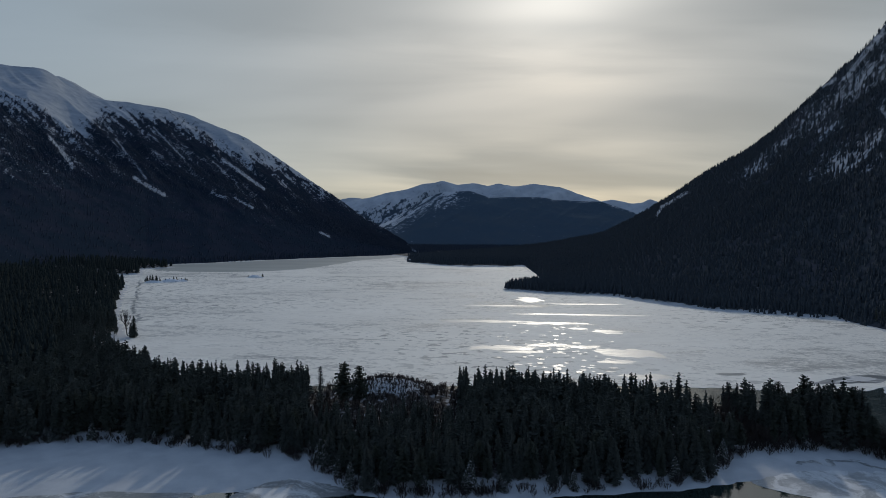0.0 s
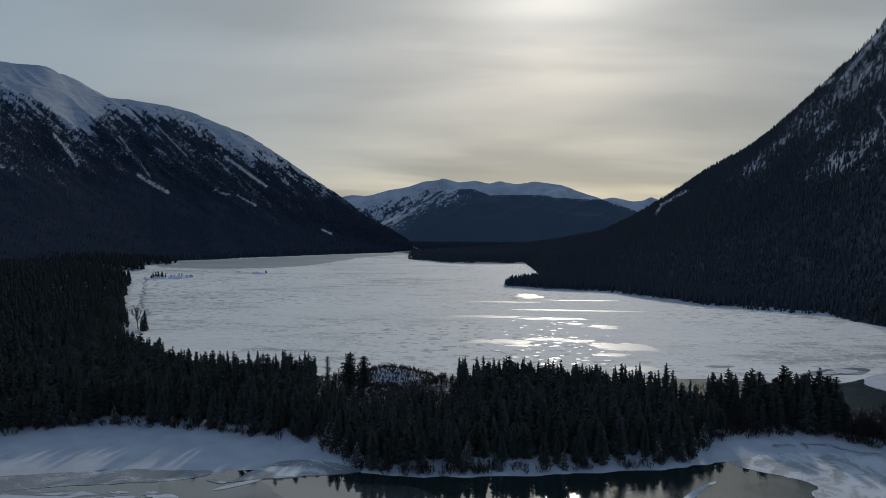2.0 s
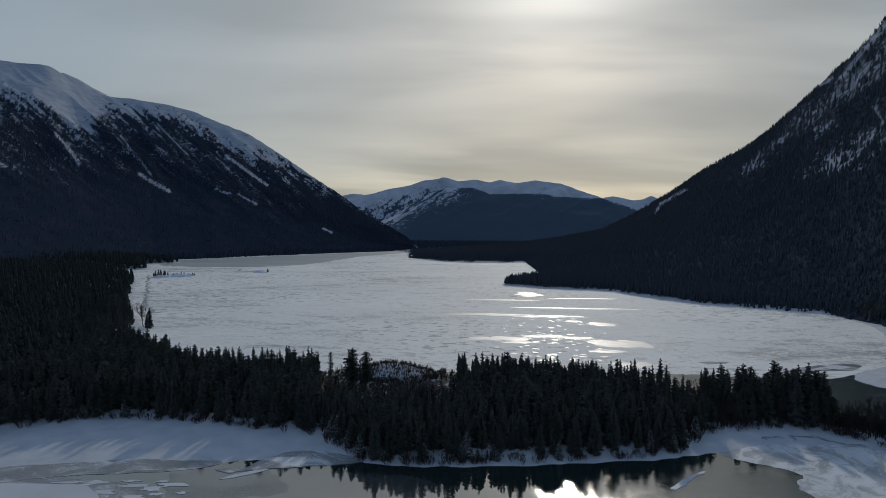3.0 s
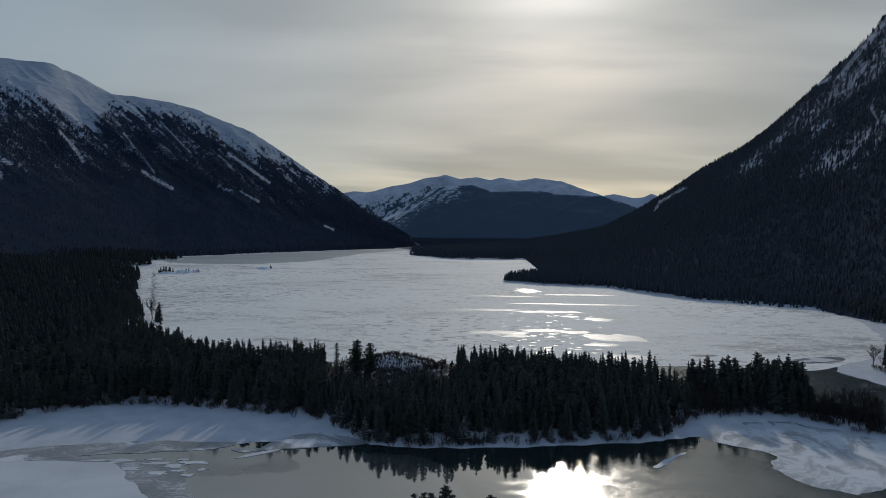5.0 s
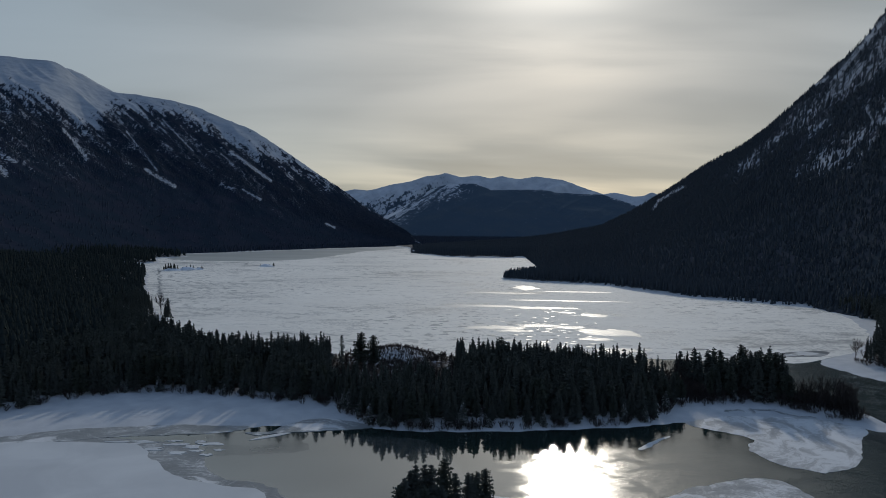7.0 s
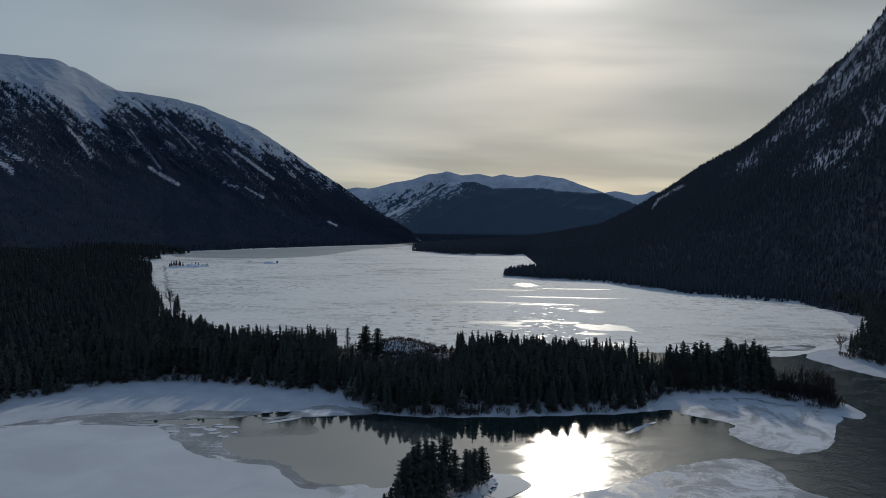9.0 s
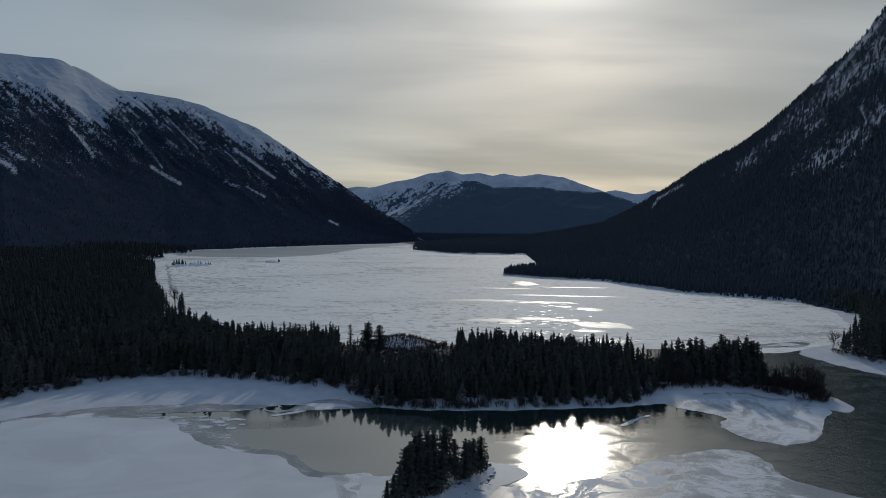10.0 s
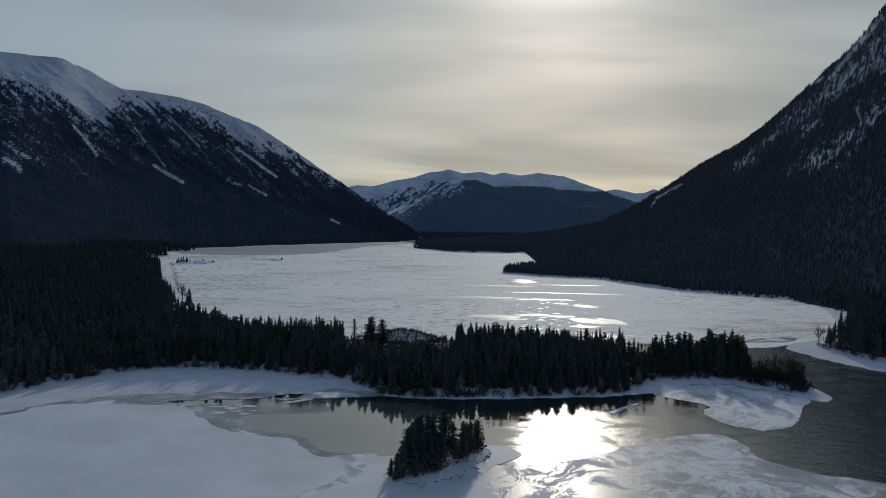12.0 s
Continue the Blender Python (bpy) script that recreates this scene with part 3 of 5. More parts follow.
L_SKY = [(-80, 3), (-60, 9), (-45, 12.0), (-36, 12.0), (-33.9, 12.0), (-32, 12.1), (-31.2, 11.65), (-30.7, 11.15), (-30.1, 10.9), (-29.1, 10.5), (-28.2, 10.3), (-26.1, 10.2), (-23.5, 10.0), (-22.2, 9.8), (-19.9, 8.95), (-17.5, 8.16), (-15.5, 6.95), (-13.8, 5.9), (-11.6, 4.4), (-9.4, 3.0), (-7.7, 1.75), (-5.6, 0.52), (-3.5, -0.67), (-2.9, -1.4), (-2.5, -1.9)]
L_FOOT = [(-80, 900), (-36, 1000), (-30, 1180), (-24.7, 1394), (-20.1, 1474), (-13.2, 1664), (-8.2, 1832), (-3.2, 1998), (-2.6, 2010)]
L_RIDGE = [(-80, 2900), (-36, 2900), (-22, 2860), (-13, 2560), (-8, 2300), (-5, 2150), (-2.6, 2040)]
R_SKY = [(-3.4, -2.1), (-3.0, -1.95), (0.2, -1.6), (5.4, -1.22), (8.4, -0.83), (10.5, -0.43), (13.4, 0.1), (15.8, 1.29), (18.4, 2.9), (20, 3.98), (21.8, 5.3), (24.4, 6.7), (26.4, 8.15), (28.4, 10.0), (30.3, 11.8), (32.2, 13.5), (33, 14.4), (34.5, 16.4), (38, 20), (44, 24), (55, 22), (80, 8)]
R_FOOT = [(-3.4, 1500), (0.2, 1330), (7, 1345), (8.5, 900), (10, 770), (13.6, 745), (21.1, 640), (30, 615), (33, 560), (38.5, 470), (80, 420)]
R_RIDGE = [(-3.4, 1760), (5, 1740), (13, 1700), (20, 1650), (28, 1560), (34.5, 1470), (80, 1400)]


def seen_from_hub(A, r, h, sky):
    """Bearing and height over the horizon in twentieths of a degree, and the depth below the skyline."""
    lift = np.degrees(np.arctan2(h - 65, r))
    return 20 * A, 20 * lift, 20 * (np.interp(A, *np.array(sky).T) - lift)


def along_slope(U, E, deg):
    """Coordinates across and along lines that fall to the right at the angle given."""
    c, s = math.cos(radians(deg)), math.sin(radians(deg))
    return U * s + E * c, U * c - E * s


def chute(A, E, az0, el0, az1, el1, width):
    """Open snow along one straight avalanche track."""
    U, ax, ay, bx, by = 20 * A, 20 * az0, 20 * el0, 20 * az1, 20 * el1
    q = np.clip(((U - ax) * (bx - ax) + (E - ay) * (by - ay)) / ((bx - ax)**2 + (by - ay)**2), 0, 1)
    d = np.hypot(U - ax - q * (bx - ax), E - ay - q * (by - ay))
    return np.exp(-(d / (width * (0.6 + 0.8 * vnoise(U / 5, E / 5, 12))))**2)


L_CHUTES = [(-31.5, 7.1, -30.7, 6.1, 3), (-30.7, 6.1, -29.9, 4.9, 4), (-36.1, 5.4, -34.6, 4.4, 3), (-36.1, 4.2, -35.2, 3.6, 6), (-25.7, 4.3, -23.5, 3.0, 4), (-19.1, 6.1, -15.8, 3.8, 4), (-27.1, 7.3, -24.8, 4.2, 2), (-30.6, 10.2, -30.6, 7.9, 5), (-32.3, 10.0, -30.6, 7.9, 6), (-12.5, 4.4, -12.0, 4.1, 2.5), (-18.1, 2.9, -16.6, 2.1, 3), (-19.9, 3.3, -18.8, 2.9, 3), (-24.4, 8.4, -22.1, 6.0, 2), (-11.0, 0.1, -10.2, -0.3, 2.5)]


def left_snow(A, r, x, y, h, s, cut, H):
    U, E, D = seen_from_hub(A, r, h, L_SKY)
    c, l = along_slope(U, E, 40)
    streak = fbm(c / 4.5, l / 34, 4, 61, 0.7)
    fine = fbm(U / 4, E / 5, 4, 62, 0.75)
    broad = fbm(c / 45, l / 90, 3, 63)
    depth = np.interp(A, [-41, -35, -32.5, -31, -30, -29, -28, -26, -24, -22, -19, -16, -14, -11, -9], [44, 46, 58, 66, 74, 48, 20, 18, 24, 30, 32, 26, 14, -4, -20])
    edge = D - depth - 50 * (fine - 0.5) - 45 * (streak - 0.5)
    cap = 0.62 * smoothstep(16, -10, edge) + 0.45 * smoothstep(2, -26, edge)
    reach = np.interp(A, [-41, -35, -27, -20, -14, -10, -6], [205, 195, 165, 145, 110, 80, 50])
    zone = smoothstep(1.2, 0.1, (D - depth) / (reach - depth) + 1.2 * (broad - 0.5))
    patch = smoothstep(0.40, 0.68, 0.55 * streak + 0.35 * fine + 0.10 * broad)
    cover = 0.02 + cap + (1 - np.minimum(cap, 1)) * zone * (0.07 + 0.46 * patch)
    for az0, el0, az1, el1, width in L_CHUTES:
        cover = np.maximum(cover, 0.72 * chute(A, E, az0, el0, az1, el1, width))
    return np.clip(cover, 0, 1.15)


R_CHUTES = [(34.2, 15.5, 31.1, 11.6, 6), (29.8, 11.2, 30.5, 11.6, 4), (33.1, 9.3, 33.6, 8.1, 3), (18.3, 2.35, 20.3, 3.6, 3.5), (18.3, 2.3, 17.9, 1.6, 3)]


def right_snow(A, r, x, y, h, s, cut, H):
    U, E, D = seen_from_hub(A, r, h, R_SKY)
    c, l = along_slope(U, E, 138)
    band = fbm(c / 14, l / 50, 4, 66)
    trees = fbm(U / 2.3, E / 8, 4, 67, 0.65)
    near = np.exp(-((D - np.interp(A, [20, 23, 26, 29, 32, 36], [24, 34, 36, 38, 50, 75]) - 50 * (band - 0.5)) / np.interp(A, [20, 24, 30, 36], [6, 14, 28, 50]))**2) * smoothstep(21, 27, A)
    low = np.exp(-((D - np.interp(A, [26, 29, 32, 36], [85, 110, 140, 170]) - 70 * (band - 0.5)) / 26)**2) * smoothstep(26, 31, A)
    cover = 0.02 + np.minimum(1.05 * near + 0.90 * low, 1.05) * (0.30 + 0.60 * smoothstep(0.36, 0.60, trees)) * (0.6 + smoothstep(0.42, 0.58, band) * 0.4)
    for az0, el0, az1, el1, width in R_CHUTES:
        cover = np.maximum(cover, 0.68 * chute(A, E, az0, el0, az1, el1, width))
    return np.clip(cover, 0, 1)


def peak_snow(A, r, x, y, h, s, cut, H):
    U, E, D = seen_from_hub(A, r, h, P_SKY)
    c, l = along_slope(U, E, 142)
    rib = fbm(c / 3, l / 16, 4, 68, 0.7)
    spots = fbm(U / 4, E / 3, 4, 69, 0.6)
    west = smoothstep(1.0, -2.0, A)
    rock = west * smoothstep(0.46, 0.60, rib) * smoothstep(8, 24, D) + smoothstep(0.48, 0.60, spots) * smoothstep(20, 32, D)
    return np.clip(0.95 - 0.62 * rock, 0, 1)


def hill_snow(A, r, x, y, h, s, cut, H):
    U, E, D = seen_from_hub(A, r, h, H_SKY)
    c, l = along_slope(U, E, 150)
    rib = fbm(c / 3.5, l / 22, 4, 70, 0.7)
    west = smoothstep(3.5, -0.5, A)
    crest = smoothstep(52, 6, D + 30 * (rib - 0.5)) * west
    rim = smoothstep(7, 0, D) * (0.4 + 0.6 * smoothstep(0.45, 0.6, rib))
    return np.clip(0.04 + crest * (0.12 + 0.55 * smoothstep(0.44, 0.60, rib)) + 0.45 * rim, 0, 1)


P_SKY = [(-14, 1.0), (-9.5, 2.6), (-6.9, 3.19), (-5.1, 3.74), (-3.6, 3.97), (-2.2, 4.51), (-0.1, 4.76), (1.0, 4.46), (2.4, 4.56), (3.7, 4.34), (4.8, 4.59), (6.0, 4.25), (7.8, 4.55), (10.0, 4.23), (11.5, 3.68), (13.7, 2.95), (16, 1.9), (22, -0.8)]
H_SKY = [(-8, 0.0), (-6.5, 0.5), (-4.8, 1.25), (-2.8, 2.63), (-1.5, 3.38), (-0.1, 3.8), (2.2, 3.89), (3.9, 3.3), (6.8, 3.36), (8.4, 3.34), (9.7, 3.1), (13.7, 2.9), (16.2, 2.05), (18, 1.2), (22, -0.5)]
LEFT = dict(sky=L_SKY, power=1.12, gully=26, seed=31, slant=0.66)
RIGHT = dict(sky=R_SKY, power=1.22, gully=15, seed=47, slant=2.4)
tagged(new("mountain", fan_mesh("mountain", -80, -2.5, 480, 150, L_FOOT, L_RIDGE, 260, left_snow, MOUNT_SHADED, **LEFT)), "broad mountain with snow cap, avalanche chutes and dark wooded flanks", "mountain", kind="structure")
tagged(new("mountain", fan_mesh("mountain", -3.4, 80, 460, 130, R_FOOT, R_RIDGE, 240, right_snow, MOUNT_LIT, **RIGHT)), "steep dark wooded mountainside dusted with snow along its ridge", "mountain", kind="structure")
tagged(new("mountain", fan_mesh("mountain", -14, 22, 320, 70, [(-14, 4050), (22, 4050)], [(-14, 4560), (22, 4560)], 90, peak_snow, MOUNT_HAZED, sky=P_SKY, power=0.9, gully=130, seed=71, slant=2.5)), "distant snow-covered mountain range with rounded summits", "mountain", kind="structure")
tagged(new("mountain", fan_mesh("mountain", -8, 22, 300, 90, [(-8, 3150), (22, 3150)], [(-8, 3860), (22, 3860)], 60, hill_snow, MOUNT_HAZED, sky=H_SKY, power=0.92, gully=26, seed=83, slant=2.6)), "lower wooded mountain with snow streaks below the far range", "mountain", kind="structure")
S_SKY = [(-34, 9.5), (-32.2, 11.0), (-31.4, 11.72), (-31.0, 11.72), (-30.1, 11.45), (-29.1, 10.85), (-28.2, 10.45), (-26.5, 9.4), (-25, 8)]
tagged(new("mountain", fan_mesh("mountain", -34, -25, 130, 30, [(-34, 1900), (-25, 1900)], [(-34, 3300), (-25, 3300)], 60, lambda A, *rest: np.full(A.shape, 1.05), MOUNT_SHADED, sky=S_SKY, power=1.0, gully=12, seed=55)), "snow-covered shoulder behind the broad mountain's ridge", "mountain", kind="structure")
Q_SKY = [(12, 1.5), (13.1, 2.6), (13.7, 2.99), (14.6, 3.11), (16.2, 2.74), (17.1, 2.84), (17.7, 3.14), (18.1, 2.94), (19.7, 2.6), (26, 1.0)]
tagged(new("mountain", fan_mesh("mountain", 12, 26, 120, 30, [(12, 4350), (26, 4350)], [(12, 4715), (26, 4715)], 50, peak_snow, MOUNT_HAZED, sky=Q_SKY, power=1.0, gully=30, seed=91)), "far pale snow peaks beyond the valley", "mountain", kind="structure")
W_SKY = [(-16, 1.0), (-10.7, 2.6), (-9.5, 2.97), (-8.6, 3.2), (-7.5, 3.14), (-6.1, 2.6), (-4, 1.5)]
tagged(new("mountain", fan_mesh("mountain", -16, -4, 100, 30, [(-16, 4350), (-4, 4350)], [(-16, 4715), (-4, 4715)], 50, peak_snow, MOUNT_HAZED, sky=W_SKY, power=1.0, gully=30, seed=97)), "far pale snow peaks beyond the valley", "mountain", kind="structure")

# ---- lake, water and ice ----
tagged(new("water", slab("water", np.array([(-900, -600), (1400, -600), (1400, 420), (-900, 420)], float), -2.9, 0.0, WATER)), "dark open water between the ice, still and mirroring", "water", kind="structure")
lake_edge = curve([(-240, 285), (-60, 268), (40, 272), (94, 270), (113, 269.7), (123, 268.3), (131, 266), (139, 262.6), (153, 262.5), (165, 263.5), (174, 264.3), (183, 268.8), (194, 276), (230, 300)], 6, False, 1.2, 12)
lake_rim = np.concatenate([lake_edge, [(420, 330), (500, 2200), (-300, 2300), (-1100, 1500), (-700, 500)]])
tagged(new("frozen_lake", slab("frozen_lake", lake_rim, -0.15, 0.10, LAKE)), "frozen lake under thin wind-packed grey snow", "lake", kind="structure")


def ice(name, pts, z0, z1, mat, label, rough=0.8, per=7, seed=1, group=""):
    return tagged(new(name, slab(name, curve(pts, per, True, rough, seed), z0, z1, mat)), label, "ice", group, "structure")


ice("ice_sheet", [(-144, 123.5), (-139, 132.5), (-122, 137.8), (-108, 138.4), (-95, 138.3), (-90, 137.8), (-85, 133.7), (-81, 127), (-77, 124), (-72.6, 118.4), (-67.4, 114.6), (-61, 111.5), (-53, 109.3), (-46.2, 108), (-42.3, 105), (-40.5, 101.6), (-37.5, 98.3), (-34.2, 94.3), (-28, 93.1), (-26.2, 90.8), (-24.8, 83.4), (-25.8, 77.9), (-28.8, 74.1), (-32.2, 70.2), (-35.3, 67.5), (-44, 56), (-54, 38), (-62, 10), (-66, -40), (-68, -300), (-400, -300), (-380, -60), (-330, 30), (-200, 86)], -0.12, 0.10, SHEET, "wide sheet of smooth snow-covered ice on the bay", 0.6)
ice("ice_sheet", [(-20.4, 94.6), (-17.6, 95.2), (-14.4, 94.9), (-8, 98), (2, 105), (10, 107.5), (14.6, 105.6), (19.8, 103.3), (22.7, 99.1), (21.7, 95.9), (18.9, 93.2), (14.9, 89.7), (12.4, 84.9), (11, 80), (13, 73), (20, 64), (26, 54), (30, 30), (34, -60), (38, -300), (-62, -300), (-60, -40), (-56, 10), (-49, 36), (-39, 54), (-30.6, 67.7), (-28.3, 71.4), (-24.8, 75.3), (-20.3, 77.8), (-19.7, 86.9)], -0.12, 0.11, SHEET, "snow-covered ice round the small wooded island", 0.5)
ice("thin_ice", [(-26, 95.2), (-23, 95.9), (-18, 96.4), (-17, 88), (-18, 76), (-26, 66), (-36, 52), (-46, 34), (-54, 8), (-58, -60), (-68, -60), (-66, 10), (-58, 36), (-48, 54), (-38, 68), (-30, 78), (-28, 86), (-30, 94)], -0.10, 0.06, SHELF, "narrow lead of grey refrozen slush between snowy sheets", 0.6, seed=39)
ice("ice_sheet", [(-2, 82), (8, 90), (18, 90), (28, 92), (43, 98), (53, 105), (63, 112), (74, 117), (87, 119), (91, 110), (90, 103), (92, 97), (101, 89), (116, 82), (150, 60), (170, 20), (185, -60), (190, -300), (-10, -300), (-8, -60), (-6, 40), (-5, 70)], -0.12, 0.07, GREY, "grey ice with white swirls of drifted snow", 1.0)
ice("ice_sheet", [(84, 171), (82, 164), (90, 157), (97, 151), (92, 143), (92, 136), (96, 128), (105, 124), (116, 130), (124, 140), (131, 151), (139, 162), (132, 175), (112, 179), (97, 177)], -0.12, 0.06, SHELF, "shelf of grey and white ice beside the spit", 1.0, seed=5)
ice("thin_ice", [(-154, 121), (-141, 137.5), (-126, 143), (-110, 144), (-96, 142.5), (-90, 141), (-82, 140.2), (-75, 138.5), (-71, 134.6), (-66.5, 130), (-62.5, 120.5), (-55.6, 114), (-47, 111.2), (-40, 107.5), (-36, 101.5), (-31, 97), (-25, 96), (-24, 90), (-34, 86), (-60, 100), (-90, 120), (-140, 116)], -0.03, 0.03, DARKICE, "thin dark refrozen ice along the snowy sheet", 1.0, seed=9)
ice("thin_ice", [(-71.5, 148.5), (-62, 150), (-50, 151), (-43, 144), (-38.6, 135.5), (-48, 132.4), (-56.5, 130.7), (-66, 130.5), (-70, 138)], -0.03, 0.022, DULL, "dull grey-green patch of new ice", 1.2, seed=14)
ice("shore_ice", [(-62, 149), (-54, 151), (-50, 158.5), (-40, 165), (-32, 163), (-22, 158), (-27, 154.5), (-36, 153), (-44, 151), (-50, 149.5), (-57, 147.5)], -0.1, 0.16, SLUSH, "broken grey shore ice against the beach", 0.9, seed=41)
ice("shore_ice", [(-142, 134), (-122, 148), (-104, 153), (-90, 156), (-78, 157), (-62, 156), (-68, 149), (-86, 146), (-100, 143.5), (-116, 138), (-130, 130)], -0.1, 0.085, SLUSH, "broken grey shore ice against the beach", 0.9, seed=42)
ice("ice_film", [(-64, 148), (-50, 150), (-36, 150), (-20, 148), (-8, 146), (0, 139), (4, 128), (8, 112), (8, 104), (0, 98), (-14, 92), (-30, 96), (-44, 106), (-58, 116), (-70, 128), (-72, 140)], -0.02, 0.012, FILM, "mirror-smooth skin of new grey ice", 0.8, seed=19)
for k, (x, y, a, b) in enumerate([(-78, 138, 3.2, 1.2), (-73, 136, 2.4, 1.4), (-69, 139, 4.2, 1.5), (-70, 133, 1.8, 0.9), (-75, 131, 2.6, 1.3), (-66, 130, 1.6, 0.9), (-80, 141, 2.2, 0.8), (-83, 134, 2.8, 1.3), (-64, 134, 1.4, 0.7), (-88, 140, 3.5, 1.0), (-72, 141, 1.5, 0.6), (-96, 139.5, 3.0, 0.8)]):
    th = np.linspace(0, 6.283, 14, endpoint=False)
    q = 0.45 + 1.0 * rng.random(14)
    tagged(new("ice_floe", slab("ice_floe", np.stack([x + a * q * np.cos(th), y + b * q * np.sin(th)], 1), -0.05, 0.09 + 0.02 * (k % 3), SHEET)), "small broken snowy ice floe at the sheet's edge", "ice", "ice floes")
tagged(new("ice_floe", slab("ice_floe", curve([(58, 139.5), (60, 140.4), (66, 146.4), (71, 151.2), (70.4, 151.8), (64, 146.3), (58.4, 141)], 6, True, 0.7, 60), -0.05, 0.10, SHEET)), "thin white rim of broken ice lying in the water", "ice", "ice floes")
tagged(new("ice_floe", slab("ice_floe", np.array([(-58, 142.5), (-55, 143.6), (-50, 147), (-47, 149.8), (-48.5, 150.2), (-52, 148.2), (-56, 145)]), -0.05, 0.12, SHEET)), "long sliver of white ice reaching off the beach", "ice", "ice floes")
ice("thin_ice", [(160, 277), (167, 282.5), (177, 289), (188, 294.5), (198, 297), (206, 295), (202, 288), (194, 281.5), (184, 280), (173, 278.5)], 0.09, 0.118, DARKICE, "dark ring of wet refrozen ice", 0.9, seed=29)
ice("ice_sheet", [(175, 282.5), (181, 286.5), (189, 291), (196, 292.5), (198, 289), (191, 284.5), (183, 283)], 0.09, 0.135, SHEET, "white snow left inside the wet ring", 0.8, seed=31)
ice("thin_ice", [(127, 297), (134, 299), (142, 298), (138, 294), (131, 294)], 0.09, 0.115, DARKICE, "dark blot of wet refrozen ice", 0.8, seed=30)
ice("thin_ice", [(-575, 1225), (-530, 1130), (-482, 1070), (-405, 1035), (-320, 1058), (-256, 1153), (-228, 1356), (-200, 1536), (-112, 1784), (-108, 1935), (-180, 1850), (-330, 1640), (-430, 1455), (-530, 1290)], 0.10, 0.16, BELT, "belt of thin snow-free ice along the far shore", 6, seed=10)


def crack(points, width, mat, label, seed):
    """A narrow open seam that wanders over the ice or the beach."""
    line = curve(points, 10, False, 2.5 * width, seed)
    way = np.gradient(line, axis=0)
    way /= np.linalg.norm(way, axis=1, keepdims=True)
    half = (width * (0.25 + 0.5 * vnoise(np.arange(len(line)) * 0.6, seed, seed)))[:, None]
    side = np.stack([-way[:, 1], way[:, 0]], 1) * half
    V = []
    for q in (line + side, line - side):
        V.append(np.column_stack([q, np.maximum(land_height(q[:, 0], q[:, 1])[0] + 0.05, 0.122)]))
    n = len(line)
    i = np.arange(n - 1)
    faces = np.stack([i, i + n, i + n + 1, i + 1], 1)
    tagged(new("ice_crack", mesh_of("ice_crack", np.concatenate(V), faces, mat)), label, "ice", kind="structure")


crack([(-408, 846), (-372, 765), (-350, 718), (-312, 640), (-298, 606), (-272, 548), (-256, 520), (-228, 470), (-224, 448)], 2.6, DARKICE, "dark wandering seam in the lake ice along the shore", 3)
crack([(-505, 1085), (-440, 1030), (-380, 1010), (-330, 985), (-318, 950), (-270, 935), (-240, 930)], 4.0, DARKICE, "dark seam in the lake ice off the islets", 4)
crack([(-470, 1000), (-420, 985), (-370, 960), (-350, 925)], 3.5, DARKICE, "dark seam in the lake ice off the islets", 5)
crack([(101, 178.5), (110, 180), (119, 179), (126, 175), (131, 170), (135, 165.5)], 1.3, SLUSH, "wet grey seam along the snowy beach of the spit", 6)
crack([(-41, 166), (-36, 163), (-30, 160.5), (-24, 158.5), (-16, 157)], 0.9, SLUSH, "wet grey seam along the snowy beach", 7)


def melt_patch(x, y, a, b, turn=0.0, seed=0):
    """A refrozen pool; each lies a hair higher than the last where two meet."""
    th = np.linspace(0, 2 * np.pi, 48, endpoint=False)
    k = 0.35 + 1.3 * fbm(np.cos(th) * 2.6 + seed * 3.1, np.sin(th) * 2.6, 4, seed, 0.65)
    px, py = a * k * np.cos(th), b * k * np.sin(th)
    c, s = math.cos(radians(turn)), math.sin(radians(turn))
    tagged(new("ice_patch", slab("ice_patch", np.stack([x + c * px - s * py, y + s * px + c * py], 1), 0.09, 0.115 + 0.0006 * seed, WET)), "smooth refrozen melt patch shining in the low sun", "ice", "melt patches on the lake")


for k, (x, y, a, b, turn) in enumerate([(85, 630, 12, 26, 0), (134, 594, 36, 4, 0), (52, 575, 30, 5, 0), (108, 515, 46, 5, -3), (28, 472, 34, 7, 0), (78, 463, 24, 7, 0), (110, 425, 9, 9, 0), (93, 438, 6, 5, 0), (103, 347, 16, 13, -6), (32, 361, 19, 8, 3), (62, 371, 14, 6, 0), (81, 366, 9, 5, 0), (88, 324, 9, 5, 0), (93, 289, 10, 7, 0), (44, 349, 9, 4, 0)]):
    melt_patch(x, y, a, b, turn, k)
for k in range(120):
    y = 292 + 170 * rng.random()**1.2
    x = 18 + (y - 300) * 0.12 + rng.normal(42, 20)
    size = rng.uniform(0.5, 1.7)
    melt_patch(x, y, size * rng.uniform(0.8, 1.7), size * rng.uniform(0.8, 1.6), rng.uniform(-20, 20), 20 + k)


# ---- trees ----
def quad_rows(pts, widths, side):
    """A tapering strip of small leaf-like diamonds along a line."""
    v, f = [], []
    for (p, q), w in zip(zip(pts[:-1], pts[1:]), widths):
        p, q = np.array(p), np.array(q)
        m = p + (q - p) * 0.45
        n = len(v)
        v += [p, m + side * w, q, m - side * w]
        f += [(n, n + 1, n + 2), (n, n + 2, n + 3)]
    return v, f


